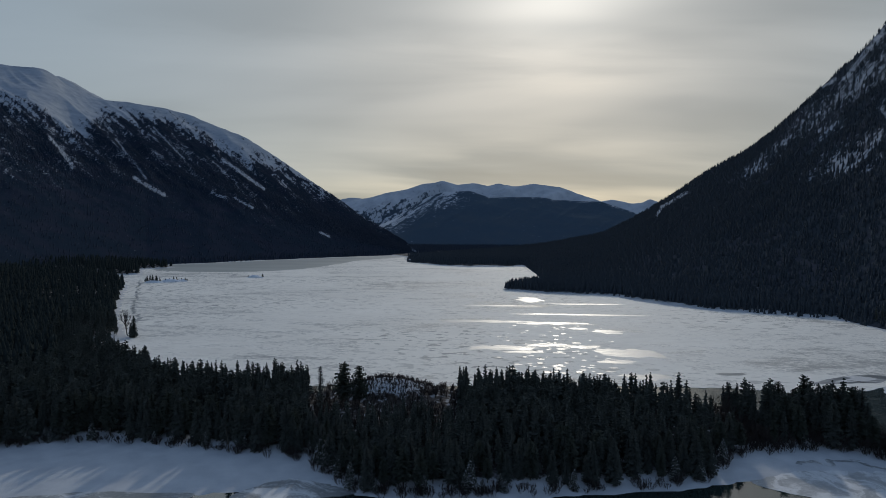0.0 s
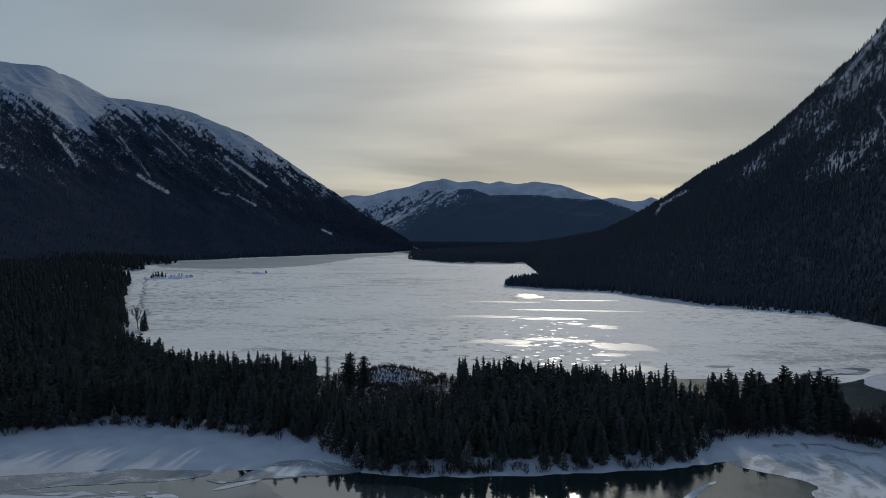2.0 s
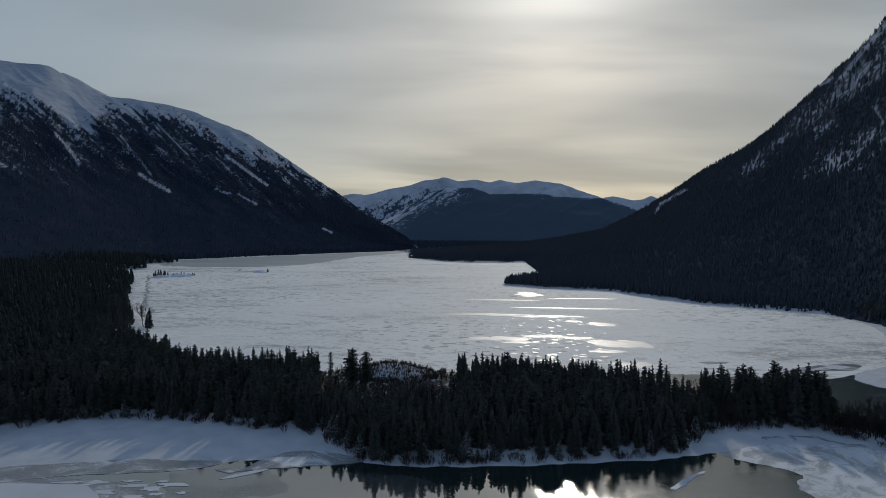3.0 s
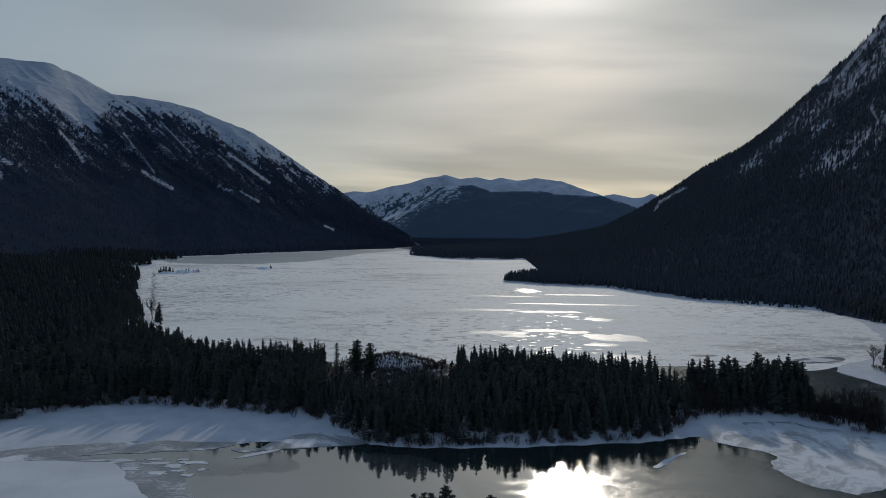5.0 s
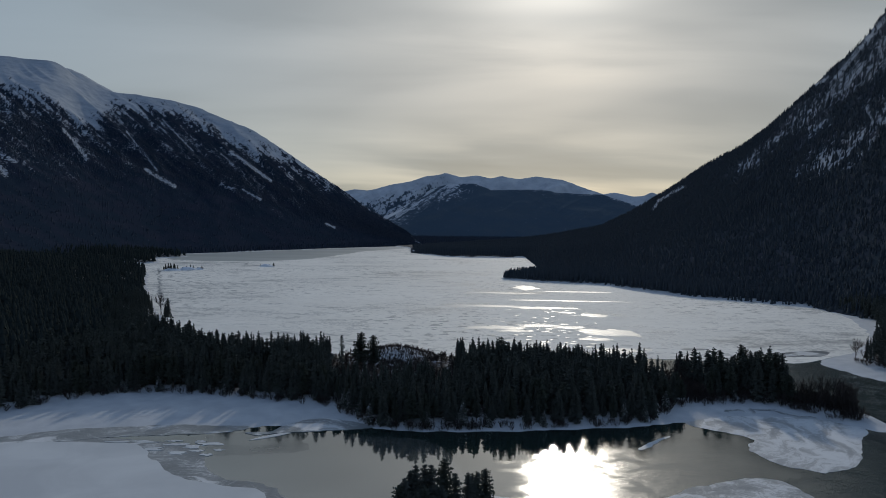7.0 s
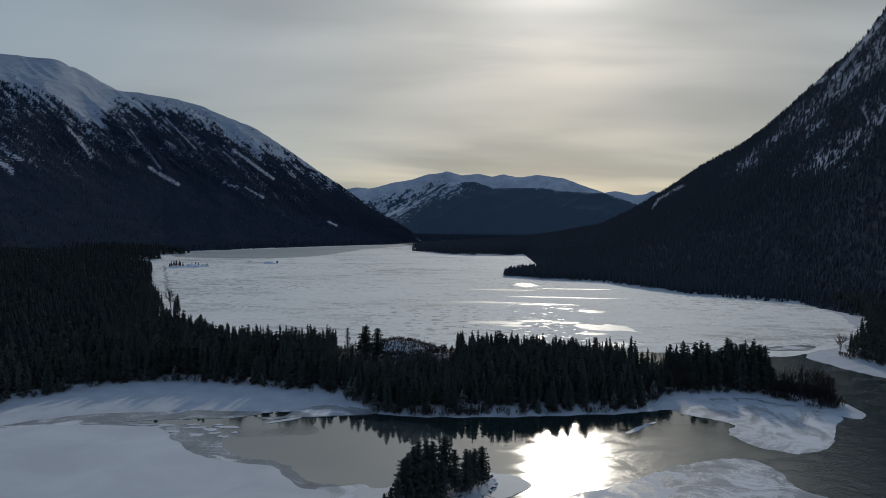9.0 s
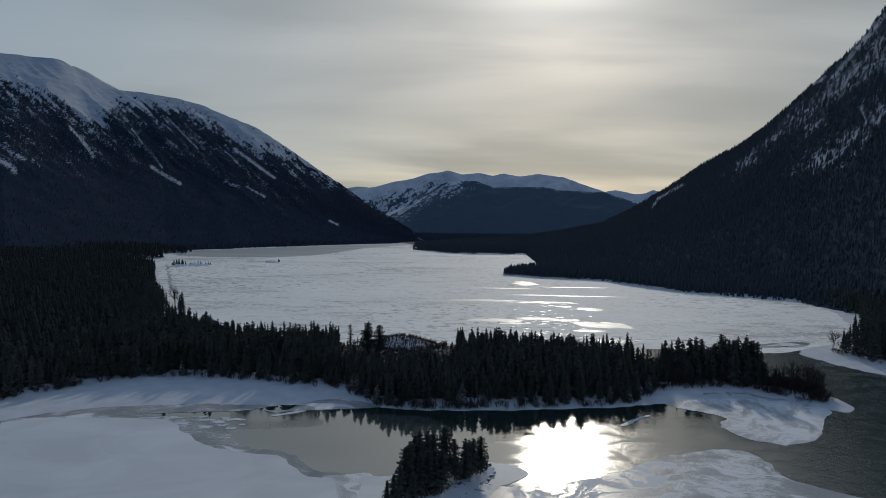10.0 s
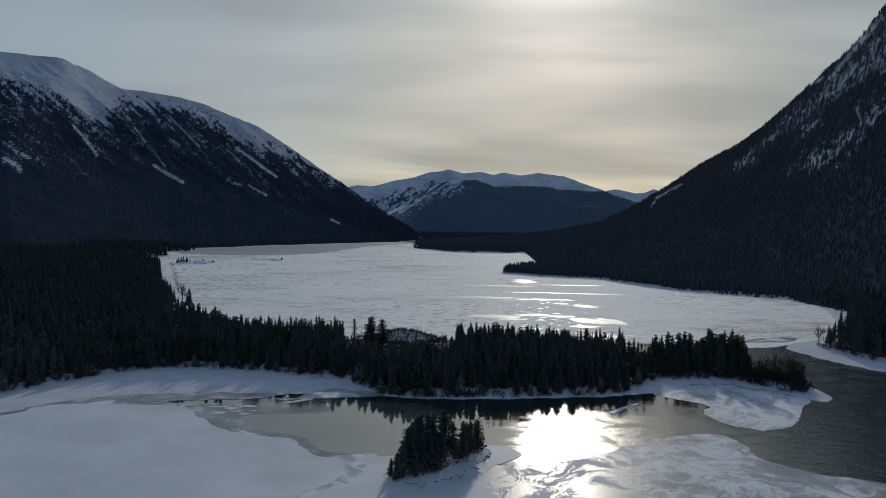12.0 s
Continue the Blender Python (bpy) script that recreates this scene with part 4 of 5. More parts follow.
def stem(points, radii, sides=6):
    """A bent tapering tube as triangles."""
    v, f = [], []
    for (x, y, z), r in zip(points, radii):
        for k in range(sides):
            a = 2 * math.pi * k / sides
            v.append((x + r * math.cos(a), y + r * math.sin(a), z))
    for i in range(len(points) - 1):
        for k in range(sides):
            a, b = i * sides + k, i * sides + (k + 1) % sides
            f += [(a, b, b + sides), (a, b + sides, a + sides)]
    return v, f


def conifer(h, r, seed, whorls=24, per=7, low=0.08, power=0.8, droop=0.25, steps=3, ragged=0.3, width=1.0, lean=0.0, upright=True):
    """Trunk and crown arrays of one conifer that stands at the origin."""
    g = np.random.default_rng(seed)
    bend = np.array([lean * h * g.uniform(-1, 1), lean * h * g.uniform(-1, 1)])
    axis = lambda z: np.array([bend[0] * (z / h)**2, bend[1] * (z / h)**2, z])
    zs = np.linspace(0, h * 0.985, 6)
    tv, tf = stem([axis(z) - np.array([0, 0, 0.4 if k == 0 else 0]) for k, z in enumerate(zs)], [max(0.013 * h * (1 - z / h) + 0.02, 0.02) for z in zs], 6)
    cv, cf = [], []

    def add(v, f):
        n = len(cv)
        cv.extend(v)
        cf.extend([tuple(n + i for i in t) for t in f])

    for k in range(whorls):
        q = 1 - (1 - min(max((k + g.uniform(-0.3, 0.3)) / whorls, 0.0), 0.995))**1.35
        z = h * (low + (0.97 - low) * max(q, 0))
        rad = r * max(1 - q, 0.02)**power * (1 - 0.35 * max(0, 0.18 - q) / 0.18)
        turn = g.uniform(0, 6.28)
        n = max(4, int(per * (0.55 + 0.45 * (1 - q))))
        for b in range(n):
            a = turn + 6.283 * b / n + g.uniform(-0.35, 0.35)
            ln = rad * (1 + ragged * g.uniform(-1, 0.7)) + 0.30
            d = np.array([math.cos(a), math.sin(a), 0])
            sd = np.array([-d[1], d[0], 0])
            tilt = -droop * (1 - q) + 0.45 * q + g.uniform(-0.12, 0.12)
            z0 = z + g.uniform(-0.4, 0.4) * h / whorls
            pts = [axis(z0) + d * ln * s + np.array([0, 0, ln * (tilt * s - 0.12 * s * s)]) for s in np.linspace(0.02, 1, steps + 1)]
            ws = [width * ln * 0.24 * (1.15 - 0.55 * j / steps) + 0.14 for j in range(steps)]
            add(*quad_rows(pts, ws, (sd + np.array([0, 0, g.uniform(-0.4, 0.4)]))))
            if upright:
                add(*quad_rows(pts, [w * 0.8 for w in ws], np.array([0, 0, 0.75]) + sd * g.uniform(-0.4, 0.4)))
    for side in ((1.0, 0, 0), (0, 1.0, 0)):
        add(*quad_rows([axis(h * low), axis(h * 0.97)], [r * 0.30 * width**0.5], np.array(side)))
    top = axis(h * 0.95)
    add(*quad_rows([top, axis(h)], [0.12 + 0.010 * h], np.array([1.0, 0, 0])))
    add(*quad_rows([top, axis(h)], [0.12 + 0.010 * h], np.array([0, 1.0, 0])))
    return (np.array(tv), np.array(tf)), (np.array(cv), np.array(cf))


def frost(crown, seed, share=0.3):
    """Clumps of snow that lie on the branches of a crown."""
    g = np.random.default_rng(seed)
    v, f = crown
    keep = g.random(len(f) // 2) < share
    keep = np.repeat(keep, 2)
    tri = f[: len(keep)][keep]
    c = v[tri].mean(1, keepdims=True)
    new_v = (c + (v[tri] - c) * 0.75 + np.array([0, 0, 0.07])).reshape(-1, 3)
    return new_v, np.arange(len(new_v)).reshape(-1, 3)


def bare_tree(h, seed, stems=1, spread=0.35, forks=3, thick=0.012, twigs=5):
    """A leafless tree or shrub: forking stems down to twigs."""
    g = np.random.default_rng(seed)
    V, F = [], []

    def grow(p, d, ln, r, level):
        d = d / np.linalg.norm(d)
        mid = p + d * ln * 0.5 + g.normal(0, 0.04 * ln, 3)
        end = p + d * ln + np.array([0, 0, 0.05 * ln])
        n = len(V)
        v, f = stem([p, mid, end], [r, r * 0.75, r * 0.5], 3) if level == forks - 1 else stem([p, end], [r, r * 0.5], 3)
        V.extend(v)
        F.extend([tuple(n + i for i in t) for t in f])
        if level == 0:
            return
        for k in range(twigs if level < forks else twigs - 1):
            s = g.uniform(0.35, 1.0)
            q = p + (end - p) * s
            nd = d + g.normal(0, 0.45, 3) * np.array([1, 1, 0.5]) + np.array([0, 0, 0.25])
            grow(q, nd, ln * g.uniform(0.42, 0.62), max(r * 0.6, 0.03), level - 1)

    for k in range(stems):
        a = g.uniform(0, 6.28)
        sp = spread * g.uniform(0.2, 1.0)
        base = np.array([math.cos(a), math.sin(a), 0]) * (0.25 * (stems > 1)) - np.array([0, 0, 0.2])
        grow(base, np.array([sp * math.cos(a), sp * math.sin(a), 1.0]), h * 0.62 * g.uniform(0.8, 1.05), max(thick * h, 0.03), forks - 1)
    return np.array(V), np.array(F)


def tree_thing(name, x, y, z, arrays, mats, label, category="tree", group=""):
    base = empty(name, x, y, z)
    tagged(base, label, category, group)
    for (pname, arr), mat in zip(arrays, mats):
        ob = part(pname, mesh_of(pname, arr[0], arr[1], mat), base)
        if pname == "snow_cover":
            tagged(ob, kind="stuff")
    return base


SPRUCE_LABEL = "tall dark green spruce standing in snow by the lake"
KINDS = []
for k, (h, r, whorls, per, low, power, droop, ragged) in enumerate([(15, 3.0, 28, 9, 0.03, 0.68, 0.28, 0.26), (15, 2.6, 29, 9, 0.04, 0.60, 0.32, 0.28), (15, 2.1, 28, 8, 0.06, 0.52, 0.30, 0.30), (15, 3.3, 26, 9, 0.02, 0.72, 0.22, 0.26), (15, 2.7, 26, 8, 0.14, 0.42, 0.10, 0.34), (15, 3.0, 24, 8, 0.24, 0.36, 0.05, 0.38), (15, 2.9, 30, 9, 0.10, 0.62, 0.22, 0.60), (15, 2.5, 32, 8, 0.16, 0.55, 0.30, 0.65), (15, 3.1, 26, 8, 0.20, 0.48, 0.12, 0.65)]):
    trunk, crown = conifer(h, r, 100 + k, whorls, per, low, power, droop, 3, ragged, 1.05, 0.012)
    KINDS.append((trunk, crown))


def ground_at(x, y):
    return float(land_height(np.array([x]), np.array([y]))[0][0])


first = {}


def put_conifer(kind, x, y, z, height, turn, name="spruce", label=SPRUCE_LABEL, group="trees on the spit", fat=1.0):
    """A conifer of one of the kinds; repeats share their meshes."""
    key = (kind, name, label)
    s = height / 15
    m = Matrix.LocRotScale((x, y, z), Euler((0, 0, turn)), (s * fat, s * fat, s))
    if key not in first:
        trunk, crown = KINDS[kind]
        first[key] = tree_thing(name, 0, 0, 0, (("trunk", trunk), ("crown", crown)), (BARK, PINE if kind in (4, 5, 8) else NEEDLE), label, "tree", group)
        first[key].matrix_basis = m
        return first[key]
    ob = copy_thing(first[key], pose(0, 0, 0))
    ob.matrix_basis = m
    return ob


def scatter(x0, x1, y0, y1, step, seed, jitter=0.45):
    g = np.random.default_rng(seed)
    gx, gy = np.meshgrid(np.arange(x0, x1, step), np.arange(y0, y1, step))
    gx = gx + (np.arange(gx.shape[0]) % 2)[:, None] * step / 2
    n = gx.size
    return gx.ravel() + g.uniform(-jitter, jitter, n) * step, gy.ravel() + g.uniform(-jitter, jitter, n) * step


def spit_height(x, y):
    """How tall the trees grow along the spit, by the plan."""
    return np.interp(x, [-180, -120, -60, -42, -30, 0, 30, 60, 84, 90, 98, 103, 118, 127, 130, 145], [12, 13, 12.5, 12.5, 11, 11, 12.5, 12, 11, 7, 7, 13, 14, 15, 8, 4])


# the wooded spit: the trees along its open shore, one by one
sx, sy = scatter(-175, 134, 130, 300, 3.1, 5)
d = inside(WOOD_LEFT, sx, sy)
land_d = inside(LAND_LEFT, sx, sy)
thin = fbm(sx / 18, sy / 18, 3, 77)
kn = np.exp(-(((sx + 22) / 17)**2 + ((sy - 241) / 15)**2))
gap = ((sx > 87.5) & (sx < 99)) + 0.7 * ((sx > 109) & (sx < 114.5)) + (sx > 129) + 0.35 * ((sx > 64) & (sx < 88))
bearing = np.degrees(np.arctan2(sx, sy))
hollow = (bearing > -12.3) & (bearing < 1.4)
scrub = hollow & (sy > 199 - 10 * smoothstep(-9.5, -12.0, bearing))
ok = (d > 0.3) & (land_d > 2) & (kn < 0.3) & ((thin > 0.30) | hollow | ((sx > -20) & (sx < 85) & (sy < 205))) & ~scrub & (rng.random(len(sx)) > gap * 0.97)
sx, sy, d = sx[ok], sy[ok], d[ok]
front = np.argsort(d + np.where(sy > 215, 1000, 0) + np.where(sx < -150, 30, 0))[:255]
is_front = np.zeros(len(sx), bool)
is_front[front] = True
zs = land_height(sx, sy)[0]
low_edge = np.where((d < 14) & (sx > 4) & (sx < 66), 0.84, 1.0)
hs = low_edge * (0.72 + 0.56 * fbm(sx / 7, sy / 7, 2, 44)) * np.where((sx > -47) & (sx < 0), 0.92, 1.0) * spit_height(sx, sy) * rng.uniform(0.62, 1.08, len(sx))
for x, y, z, h in zip(sx[is_front], sy[is_front], zs[is_front], hs[is_front]):
    kind = int(rng.choice([0, 1, 2, 3, 4, 5], p=[0.18, 0.20, 0.16, 0.12, 0.20, 0.14]))
    put_conifer(kind, x, y, z - 0.1, h, rng.uniform(0, 6.28), fat=rng.uniform(0.95, 1.3))


def woods(name, pts, templates, mat, label, seed, category="forest"):
    """Many trees in one mesh: pts rows of x, y, z, height."""
    g = np.random.default_rng(seed)
    V, F, n = [], [], 0
    pick = g.integers(0, len(templates), len(pts))
    for k, (tv, tf) in enumerate(templates):
        p = pts[pick == k]
        if not len(p):
            continue
        a = g.uniform(0, 6.283, len(p))
        wide = g.uniform(0.85, 1.2, len(p)) * p[:, 3]
        c, s = np.cos(a) * wide, np.sin(a) * wide
        v = np.empty((len(p), len(tv), 3), np.float32)
        v[:, :, 0] = p[:, 0, None] + c[:, None] * tv[:, 0] - s[:, None] * tv[:, 1]
        v[:, :, 1] = p[:, 1, None] + s[:, None] * tv[:, 0] + c[:, None] * tv[:, 1]
        v[:, :, 2] = p[:, 2, None] + p[:, 3, None] * tv[:, 2]
        f = tf[None] + (np.arange(len(p)) * len(tv))[:, None, None] + n
        V.append(v.reshape(-1, 3))
        F.append(f.reshape(-1, 3))
        n += len(p) * len(tv)
    me = mesh_of(name, np.concatenate(V), np.concatenate(F), mat)
    return tagged(new(name, me), label, category, kind="stuff")


def scaled_unit(seed, whorls, per, steps, r, low=0.05, power=0.75, upright=True, width=1.5):
    t, c = conifer(15.0, r, seed, whorls, per, low, power, 0.28, steps, 0.35, width, 0.01, upright)
    return c[0] / 15.0, c[1]


def cone_tree(seed, tiers=3, sides=5, r=0.17):
    """A small ragged conifer of stacked skirts."""
    g = np.random.default_rng(seed)
    V, F = [], []
    for k in range(tiers):
        z0, z1 = 0.04 + 0.9 * k / tiers, min(1.0, 0.04 + 0.9 * (k + 1.7) / tiers)
        rr = r * (1 - k / (tiers + 0.4))
        n = len(V)
        V.append((0, 0, z1))
        for j in range(sides):
            a = 6.283 * (j + 0.5 * k) / sides + g.uniform(-0.2, 0.2)
            q = rr * g.uniform(0.7, 1.25)
            V.append((q * math.cos(a), q * math.sin(a), z0 + g.uniform(-0.05, 0.05)))
        F += [(n, n + 1 + j, n + 1 + (j + 1) % sides) for j in range(sides)]
    return np.array(V), np.array(F)


MID = [scaled_unit(200 + k, 13, 5, 1, r, low, power, True, 1.5) for k, (r, low, power) in enumerate([(2.8, 0.05, 0.8), (2.4, 0.06, 0.7), (2.7, 0.14, 0.5), (2.2, 0.1, 0.65)])]
LOW = [scaled_unit(220 + k, 9, 5, 1, r, low, power, True, 1.6) for k, (r, low, power) in enumerate([(2.2, 0.05, 0.8), (1.8, 0.08, 0.7), (2.0, 0.2, 0.6)])]
CONES = [cone_tree(240 + k, 4, 6, r) for k, r in enumerate((0.20, 0.24, 0.17, 0.22))]
TINY = [cone_tree(260 + k, 2, 3, r) for k, r in enumerate((0.19, 0.16, 0.21))]

inner = ~is_front
woods("forest", np.stack([sx[inner], sy[inner], zs[inner] - 0.1, hs[inner]], 1), MID, NEEDLE, "dense dark spruce wood covering the spit", 3)

# left shore: dark dense woods running back to the mountain
fx, fy = scatter(-420, -120, 60, 520, 3.7, 15)
ok = (inside(WOOD_LEFT, fx, fy) > 0.5) & ~((fx > -176) & (fy < 300)) & (fbm(fx / 25, fy / 25, 3, 5) > 0.28) & (fx > -60 - 1.05 * (fy + 78) * 0.72 - 60)
fx, fy = fx[ok], fy[ok]
fz, fh = land_height(fx, fy)[0], rng.uniform(6, 14, len(fx)) * (0.75 + 0.5 * fbm(fx / 40, fy / 40, 3, 6))
edge = (inside(WOOD_LEFT, fx, fy) < 26) & (fy < 440)
woods("forest", np.stack([fx, fy, fz, fh], 1)[edge], LOW, NEEDLE, "dense dark conifers along the lake shore", 4)
woods("forest", np.stack([fx, fy, fz, fh], 1)[~edge], CONES, SHADED_WOODS, "dense dark conifer forest on the lake shore", 14)
fx, fy = scatter(-1300, -230, 350, 1500, 8.0, 16)
ok = (inside(WOOD_LEFT, fx, fy) > 0.5) & ~((fx > -420) & (fy < 520)) & (fx > -150 - 0.80 * (fy + 78))
fx, fy = fx[ok], fy[ok]
woods("forest", np.stack([fx, fy, land_height(fx, fy)[0], rng.uniform(8, 15, len(fx))], 1), CONES, SHADED_WOODS, "dark conifer forest below the mountain", 6)

# right shore woods
fx, fy = scatter(190, 420, 170, 470, 4.0, 27)
ok = (inside(WOOD_RIGHT, fx, fy) > 0.5) & (fx < 70 + 0.78 * (fy + 78))
fx, fy = fx[ok], fy[ok]
fz, fh = land_height(fx, fy)[0] - 0.1, rng.uniform(9, 16, len(fx))
edge = inside(WOOD_RIGHT, fx, fy) < 16
woods("forest", np.stack([fx, fy, fz, fh], 1)[edge], LOW, NEEDLE, "tall dark conifers at the water's edge", 18)
woods("forest", np.stack([fx, fy, fz, fh], 1)[~edge], CONES, SHADED_WOODS, "dark conifer forest behind the shore", 28)
fx, fy = scatter(60, 480, 300, 820, 3.8, 17)
ok = (inside(WOOD_RIGHT, fx, fy) > 0.5) & (fx < 90 + 0.78 * (fy + 78)) & ~((fx < 420) & (fy < 470))
fx, fy = fx[ok], fy[ok]
woods("forest", np.stack([fx, fy, land_height(fx, fy)[0], rng.uniform(5.5, 11, len(fx))], 1), CONES, LIT_SLOPE, "dark conifer forest on the mountain's foot", 8)
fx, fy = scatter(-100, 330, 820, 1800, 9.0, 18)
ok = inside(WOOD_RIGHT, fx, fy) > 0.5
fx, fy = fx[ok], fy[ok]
woods("forest", np.stack([fx, fy, land_height(fx, fy)[0], rng.uniform(8, 14, len(fx))], 1), CONES, LIT_SLOPE, "dark conifer forest on the low far cape", 9)


fx, fy = scatter(-520, 420, 1975, 3250, 15.0, 19)
ok = (inside(LAND_FAR, fx, fy) > 6) & (np.abs(fx) < 0.24 * fy)
fx, fy = fx[ok], fy[ok]
woods("forest", np.stack([fx, fy, land_height(fx, fy)[0] - 1, rng.uniform(9, 16, len(fx))], 1), CONES, SHADED_SLOPE, "dark forest filling the valley beyond the lake", 10)


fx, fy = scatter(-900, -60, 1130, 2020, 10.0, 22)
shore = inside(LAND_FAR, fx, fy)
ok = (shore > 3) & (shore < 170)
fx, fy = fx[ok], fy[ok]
woods("forest", np.stack([fx, fy, land_height(fx, fy)[0] - 0.5, rng.uniform(9, 15, len(fx))], 1), CONES, SHADED_SLOPE, "dark forest along the far shore", 24)


def mountain_woods(label, az0, az1, foot, ridge, kw, snow_fn, count, seed, hlo, hhi, bare, mat, low, thin_out):
    g = np.random.default_rng(seed)
    az = g.uniform(az0, az1, count)
    F, R = np.interp(az, *np.array(foot).T), np.interp(az, *np.array(ridge).T)
    r = F + (R + 15 - F) * g.random(count)**0.9
    h, s, cut, H = fan_height(az, r, foot=foot, ridge=ridge, **kw)
    x, y = HUB[0] + r * np.sin(np.radians(az)), HUB[1] + r * np.cos(np.radians(az))
    sn = snow_fn(az, r, x, y, h, s, cut, H)
    clump = fbm(x / 45, y / 45, 3, seed + 1)
    keep = (g.random(count) < np.clip(1.15 - bare * sn - 0.7 * np.maximum(sn - 0.3, 0) * (clump < 0.5), np.where(sn < 0.8, 0.10, 0.0), 1)) & (h > 0) & (sn < 0.86) & (g.random(count) < low + (1 - low) * smoothstep(0.28, 0.48, s))
    woods("forest", np.stack([x, y, h - 0.5, g.uniform(hlo, hhi, count) * (1 - thin_out * smoothstep(0.45, 0.85, s))], 1)[keep], TINY, mat, label, seed)


mountain_woods("dark conifer forest thinning into snow on the mountainside", -40, -3, L_FOOT, L_RIDGE, LEFT, left_snow, 95000, 301, 4, 8, 1.7, SHADED_SLOPE, 0.12, 0.45)
mountain_woods("dark conifer forest up to the snow-dusted ridge", -3, 40, R_FOOT, R_RIDGE, RIGHT, right_snow, 95000, 302, 4, 10.5, 2.6, LIT_SLOPE, 0.35, 0.22)

# ---- landmark trees on the spit ----
put_conifer(5, -35, 219, ground_at(-35, 219), 15.5, 0.4, "pine", "tall pine with a dense bushy top above the wood", fat=1.2)
put_conifer(4, -30, 222, ground_at(-30, 222), 13.5, 2.4, "pine", "tall pine with a dense bushy top above the wood", fat=1.35)
trunk, crown = conifer(16, 1.5, 400, 26, 6, 0.16, 0.35, 0.05, 3, 0.5, 0.8, 0.01)
tree_thing("spruce", -42, 213, ground_at(-42, 213), (("trunk", trunk), ("crown", crown)), (BARK, NEEDLE), "tall spindly sparse spruce rising over the wood", "tree", "trees on the spit")

for x, y, h in [(105, 204, 12.5), (107.5, 206, 14), (110, 205, 13.5), (108, 202, 11.5), (117.5, 203, 13), (119.5, 200, 14), (121, 204, 15), (122.5, 201, 15), (124.5, 199, 14.5), (126, 202, 14), (123.5, 205, 14.5), (119, 206, 14), (113.8, 204, 11)]:
    put_conifer(int(rng.choice([0, 4, 1])), x, y, ground_at(x, y) - 0.1, h, rng.uniform(0, 6.28), fat=1.05)
put_conifer(2, 130.5, 196, ground_at(130.5, 196), 10, 1.0, fat=1.1)

# ---- the small island ----
for k, (x, y, h) in enumerate([(-10.5, 77.5, 7), (-9, 77, 9), (-8, 79.5, 11), (-7, 80, 12), (-6, 82.5, 12.5), (-5, 83, 13.5), (-4.5, 79.5, 10), (-3, 80.5, 10.5), (-3, 85, 13), (-1.5, 85, 13), (-1, 81.5, 9), (0.5, 83.5, 10), (1, 88, 13), (3.5, 88, 10.5), (6, 90, 10.5), (7, 92, 9.5), (8.2, 93, 9.8), (10.3, 95, 10.2), (-6, 77, 7), (-8, 84, 10), (-12.2, 80, 5)]):
    put_conifer((6, 7, 8, 7, 6)[k % 5], x, y, ground_at(x, y) - 0.2, h, rng.uniform(0, 6.28), "spruce", "dark spruce in a cluster on the small snowy island", "trees on the island", 1.12)


def boulder(x, y, r, seed):
    bm = bmesh.new()
    bmesh.ops.create_icosphere(bm, subdivisions=2, radius=r)
    for v in bm.verts:
        n = 0.72 + 0.6 * noise.noise(v.co * (1.3 / r) + Vector((seed * 7.1, 0, 0)))
        v.co = Vector((v.co.x * n * 1.2, v.co.y * n, v.co.z * n * 0.7))
    me = bpy.data.meshes.new("boulder")
    bm.to_mesh(me)
    bm.free()
    me.materials.append(ROCK)
    ob = new("boulder", me)
    ob.location = (x, y, ground_at(x, y) + r * 0.12)
    tagged(ob, "snow-capped dark boulder on the island's rim", "rock", "boulders on the island")


for k, (x, y, r) in enumerate([(13.5, 96, 1.1), (14.2, 98.5, 0.7), (12.2, 93.8, 0.8), (13.6, 100.5, 0.6), (11.4, 97.8, 0.7), (10.4, 91.3, 0.6), (3.2, 80.6, 0.6), (-0.8, 77.4, 0.7), (-8.2, 74.0, 0.5), (6.6, 85.0, 0.5), (12.8, 102.4, 0.6)]):
    boulder(x, y, r, k)


def dead_log(x, y, z, length, turn, tilt, seed, label, stubs=5):
    """A fallen grey trunk with broken branch stubs."""
    g = np.random.default_rng(seed)
    base = empty("fallen_log", x, y, z)
    tagged(base, label, "log", "fallen logs")
    base.rotation_euler = (0, radians(90 - tilt), radians(turn))
    v, f = stem([(0.06 * math.sin(3 * q), 0.05 * math.cos(4 * q), q * length) for q in np.linspace(0, 1, 6)], np.linspace(0.12, 0.04, 6) * (0.25 + length / 10), 7)
    part("trunk", mesh_of("trunk", np.array(v), np.array(f), BARK), base)
    for k in range(stubs):
        q = g.uniform(0.25, 0.95) * length
        a = g.uniform(0, 6.28)
        ln = g.uniform(0.5, 1.4)
        sv, sf = stem([(0, 0, q), (ln * 0.5 * math.cos(a), ln * 0.5 * math.sin(a), q + 0.25 * ln), (ln * math.cos(a), ln * math.sin(a), q + 0.4 * ln)], (0.05, 0.04, 0.02), 4)
        part("branch", mesh_of("branch", np.array(sv), np.array(sf), BARK), base)


dead_log(187, 281, 0.4, 7, 160, 4, 1, "grey driftwood trunk lying on the snowy shore", 7)
dead_log(-62, 181, 1.6, 9, 120, 48, 2, "grey dead trunk leaning out of the wood", 4)
for k, (x, y, turn) in enumerate([(-5, 75, 200), (0.5, 78.5, 330), (4.5, 82, 300), (8.5, 87.5, 320), (-11, 79, 190), (-3, 75.5, 250), (11, 91.5, 310)]):
    dead_log(x, y, ground_at(x, y) + 0.25, 3.2, turn, 8, 30 + k, "bare dead branchwood along the island's edge", 5)

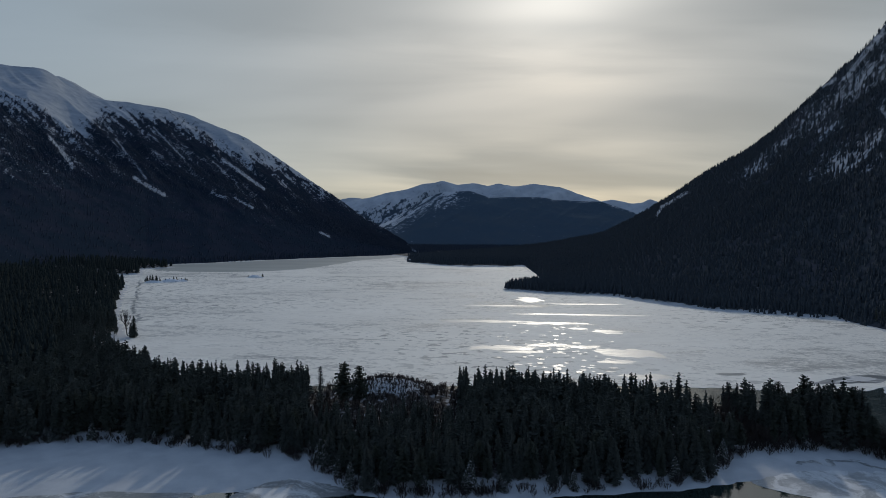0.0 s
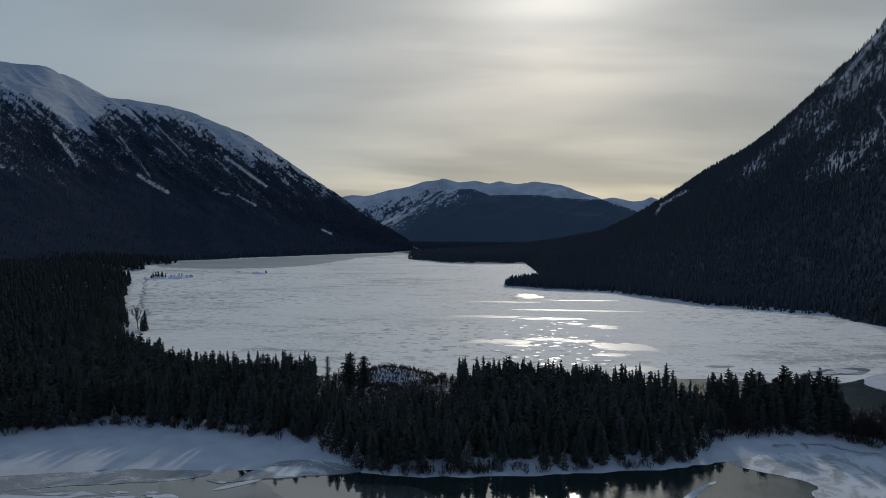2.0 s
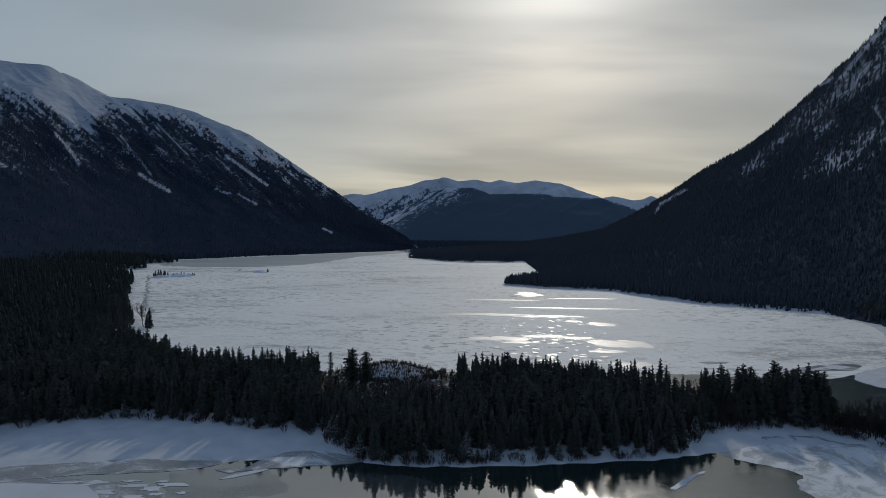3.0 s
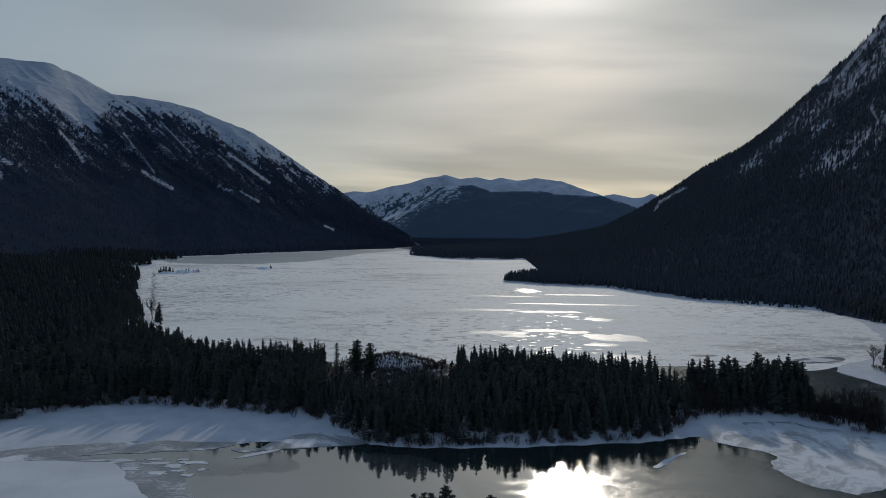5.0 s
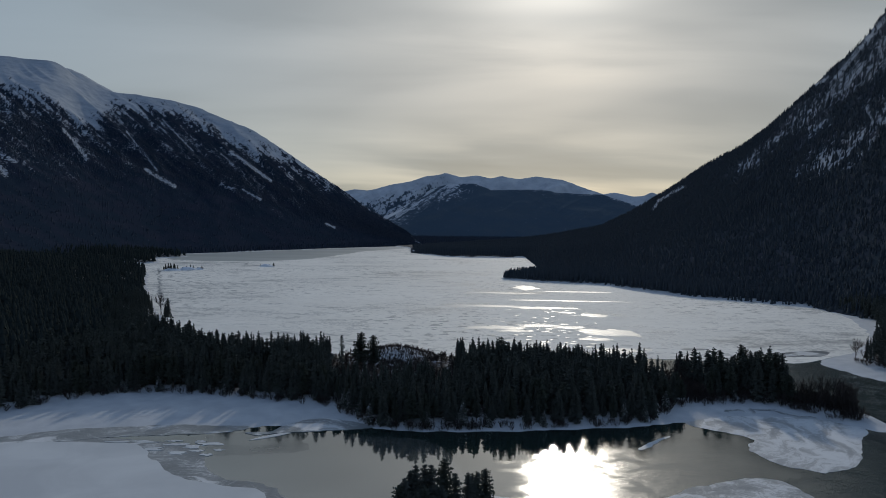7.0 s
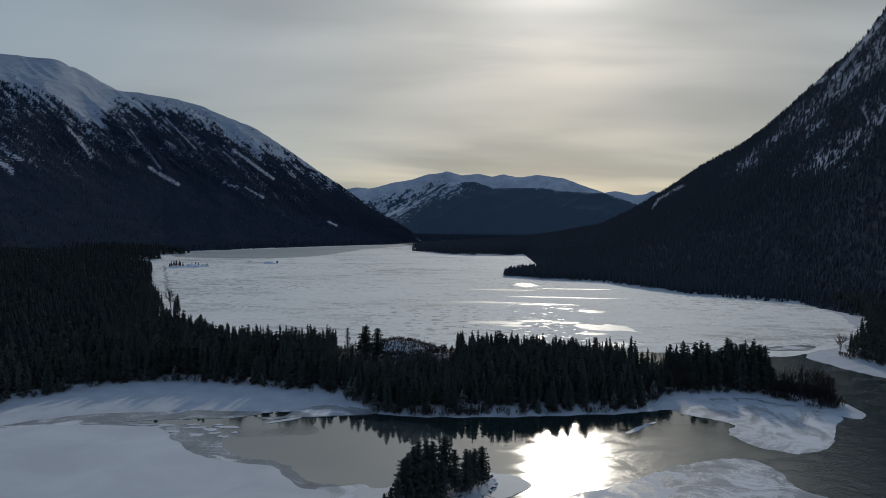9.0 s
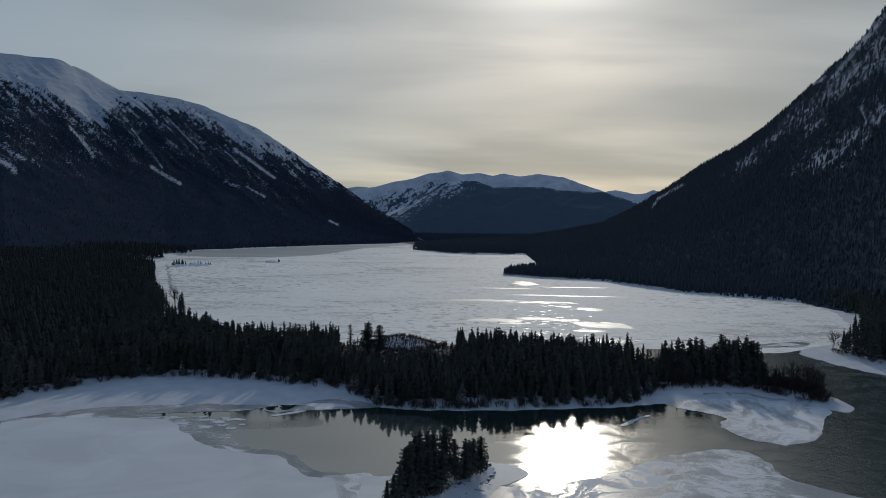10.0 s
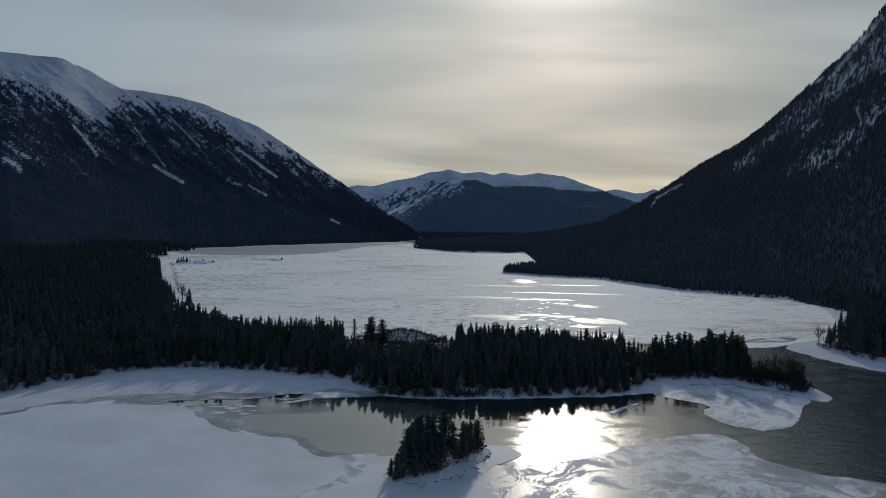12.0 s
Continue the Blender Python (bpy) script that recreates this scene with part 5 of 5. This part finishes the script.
# ---- snow-dusted young spruces and bare shrubs along the beach ----
t0, c0 = conifer(6, 1.7, 500, 16, 8, 0.03, 0.9, 0.25, 3, 0.25)
young = tree_thing("young_spruce", -108, 192, ground_at(-108, 192), (("trunk", t0), ("crown", c0), ("snow_cover", frost(c0, 5, 0.42))), (BARK, NEEDLE, FROST), "young spruce dusted with snow at the wood's edge", "tree", "young spruces along the beach")
line = curve(TREELINE, 6, False)
for k in range(34):
    p = line[int(rng.integers(6, len(line) - 18))]
    x, y = p[0] + rng.normal(0, 1.2), p[1] + rng.uniform(-1.0, 1.5)
    s = rng.uniform(0.55, 1.25)
    copy_thing(young, pose(0, 0, 0)).matrix_basis = Matrix.LocRotScale((x, y, ground_at(x, y) - 0.05), Euler((0, 0, rng.uniform(0, 6.28))), (s, s, s))

BUSH = [bare_tree(2.6, 600 + k, 8, 1.1, 3, 0.015, 4) for k in range(3)]
bushes = []
for (v, f), x, y in zip(BUSH, (-60, -66, -80), (181, 184, 190)):
    ob = new("shrub", mesh_of("shrub", v, f, TWIG))
    ob.location = (x, y, ground_at(x, y))
    bushes.append(tagged(ob, "leafless brown shrub in the snow along the beach", "shrub", "shrubs along the beach"))
for k in range(260):
    p = line[int(rng.integers(4, len(line) - 1))]
    x, y = p[0] + rng.normal(0, 1.5), p[1] + rng.uniform(-3.0, 0.8)
    s = rng.uniform(0.6, 1.35)
    copy_thing(bushes[k % 3], pose(0, 0, 0)).matrix_basis = Matrix.LocRotScale((x, y, ground_at(x, y)), Euler((0, 0, rng.uniform(0, 6.28))), (s, s, s))

BARE = [bare_tree(11.0, 640 + k, 1, 0.25, 4, 0.015, 6) for k in range(3)]
bares = []
for (v, f), x, y in zip(BARE, (139, 133, 124), (174, 178, 188)):
    stem_v, stem_f = v[:9], f[:12]
    bares.append(tree_thing("bare_tree", x, y, ground_at(x, y), (("trunk", (stem_v, stem_f)), ("crown", (v[9:], f[12:] - 9))), (TWIG, TWIG), "slender leafless tree at the end of the spit", "tree", "bare trees on the spit"))
for k, (x, y, s) in enumerate([(141, 175, 0.9), (143, 176, 0.8), (137, 175, 0.85), (140, 178, 1.0), (135, 180, 0.8), (143, 173, 0.7), (131, 184, 0.7), (127, 190, 0.8), (93, 205, 1.0), (90, 200, 0.9), (95, 212, 0.9), (91, 215, 1.0), (141, 172, 0.75), (138, 180, 0.9)]):
    copy_thing(bares[k % 3], pose(0, 0, 0)).matrix_basis = Matrix.LocRotScale((x, y, ground_at(x, y) - 0.1), Euler((0, 0, rng.uniform(0, 6.28))), (s, s, s))
for k in range(16):
    x = rng.uniform(128, 145)
    y = np.interp(x, [128, 145], [186, 174]) + rng.uniform(-1, 5)
    s = rng.uniform(0.6, 1.0)
    copy_thing(bares[k % 3], pose(0, 0, 0)).matrix_basis = Matrix.LocRotScale((x, y, ground_at(x, y) - 0.1), Euler((0, 0, rng.uniform(0, 6.28))), (s, s, s))
for k in range(110):
    x = rng.uniform(88, 145)
    y = np.interp(x, [96, 110, 128, 143], [190, 193, 185, 175]) + rng.uniform(-1, 7)
    s = rng.uniform(1.2, 2.3)
    copy_thing(bushes[k % 3], pose(0, 0, 0)).matrix_basis = Matrix.LocRotScale((x, y, ground_at(x, y)), Euler((0, 0, rng.uniform(0, 6.28))), (s, s, s))


# brush over the knoll and inside the wood
def brush(name, pts, label, seed):
    temps = [bare_tree(1.0, 700 + k, 4, 0.4, 2, 0.02, 4) for k in range(3)]
    woods(name, pts, temps, TWIG, label, seed, "shrub")


bx, by = scatter(-60, 110, 168, 262, 2.4, 33)
ok = (inside(WOOD_LEFT, bx, by) > 1) & (rng.random(len(bx)) < 0.62)
bx, by = bx[ok], by[ok]
kx, ky = scatter(-46, 2, 222, 262, 1.9, 35)
near = np.exp(-(((kx + 22) / 17)**2 + ((ky - 241) / 15)**2)) > 0.25
bx, by = np.concatenate([bx, kx[near]]), np.concatenate([by, ky[near]])
ex, ey = scatter(86, 146, 170, 212, 1.6, 36)
end = (inside(WOOD_LEFT, ex, ey) > 0.6) & ((ex > 126) | ((ex > 88) & (ex < 102)))
bx, by = np.concatenate([bx, ex[end]]), np.concatenate([by, ey[end]])
brush("brushwood", np.stack([bx, by, land_height(bx, by)[0], np.where(np.exp(-(((bx + 22) / 17)**2 + ((by - 241) / 15)**2)) > 0.25, 0.6, 1.0) * rng.uniform(2.0, 5.5, len(bx))], 1), "leafless brown brush among the trees", 34)

put_conifer(0, -191.5, 387, ground_at(-191.5, 387), 13.5, 0.7, "spruce", "dark spruce alone on a snowy point of the shore", "trees on the point")
put_conifer(1, -194, 389, ground_at(-194, 389), 9, 2.7, "spruce", "dark spruce alone on a snowy point of the shore", "trees on the point")
for k, (x, y, s) in enumerate([(-198, 393, 1.5), (-201, 397, 1.2), (203, 262, 0.9), (204, 268, 1.0), (206, 273, 0.9), (202, 257, 0.7)]):
    copy_thing(bares[k % 3], pose(0, 0, 0)).matrix_basis = Matrix.LocRotScale((x, y, ground_at(x, y) - 0.1), Euler((0, 0, k * 1.3)), (s, s, s))
for k in range(24):
    x, y = 203 + rng.normal(0, 1.5) + k * 0.25, 262 - k * 1.3 + rng.normal(0, 3)
    s = rng.uniform(0.7, 1.5)
    copy_thing(bushes[k % 3], pose(0, 0, 0)).matrix_basis = Matrix.LocRotScale((x, y, ground_at(x, y)), Euler((0, 0, k * 2.1)), (s, s, s))

# ---- islets far out on the ice ----
def islet(x, y, a, b, h, seed):
    g = np.random.default_rng(seed)
    V, F = [], []
    rings, seg = 6, 28
    for k in range(rings):
        q = k / (rings - 1)
        for j in range(seg):
            th = 6.283 * j / seg
            w = 1 + 0.45 * (vnoise(np.cos(th) * 2 + seed, np.sin(th) * 2, seed) - 0.5)
            V.append((a * (1 - q) * w * math.cos(th), b * (1 - q) * w * math.sin(th), -0.3 + (h + 0.3) * (1 - (1 - q)**2.2) * (0.75 + 0.5 * float(vnoise(np.cos(th) * 3 * (1 - q) + seed, np.sin(th) * 3 * (1 - q), seed + 3)))))
    for k in range(rings - 1):
        for j in range(seg):
            p, q = k * seg + j, k * seg + (j + 1) % seg
            F += [(p, q, q + seg), (p, q + seg, p + seg)]
    tagged(new("islet", mesh_of("islet", np.array(V) + np.array([x, y, 0]), np.array(F), ROCK)), "low snowy rock islet out on the frozen lake", "islet", "islets")


islet(-376, 814, 15, 8, 3.6, 3)
islet(-359, 822, 13, 8, 4.6, 4)
islet(-349, 834, 8, 6, 3.2, 5)
islet(-277, 916, 13, 7, 3.6, 6)
for x, y, h in [(-387, 813, 5), (-384, 812, 8), (-381, 814, 9), (-377, 812, 9.5), (-374, 815, 8.5), (-372, 813, 8), (-369, 815, 6), (-363, 818, 4), (-359, 820, 5), (-355, 824, 6.5), (-352, 826, 5.5), (-348, 832, 3.5), (-344, 834, 4.5), (-342, 835, 4), (-285, 915, 2.5), (-279, 914, 3), (-272, 916, 2.5), (-266, 917, 5), (-265, 918, 3.5)]:
    put_conifer(0, x, y, 1.2, h, rng.uniform(0, 6.28), "spruce", "small dark spruce on a snowy islet", "trees on the islets", 1.2)
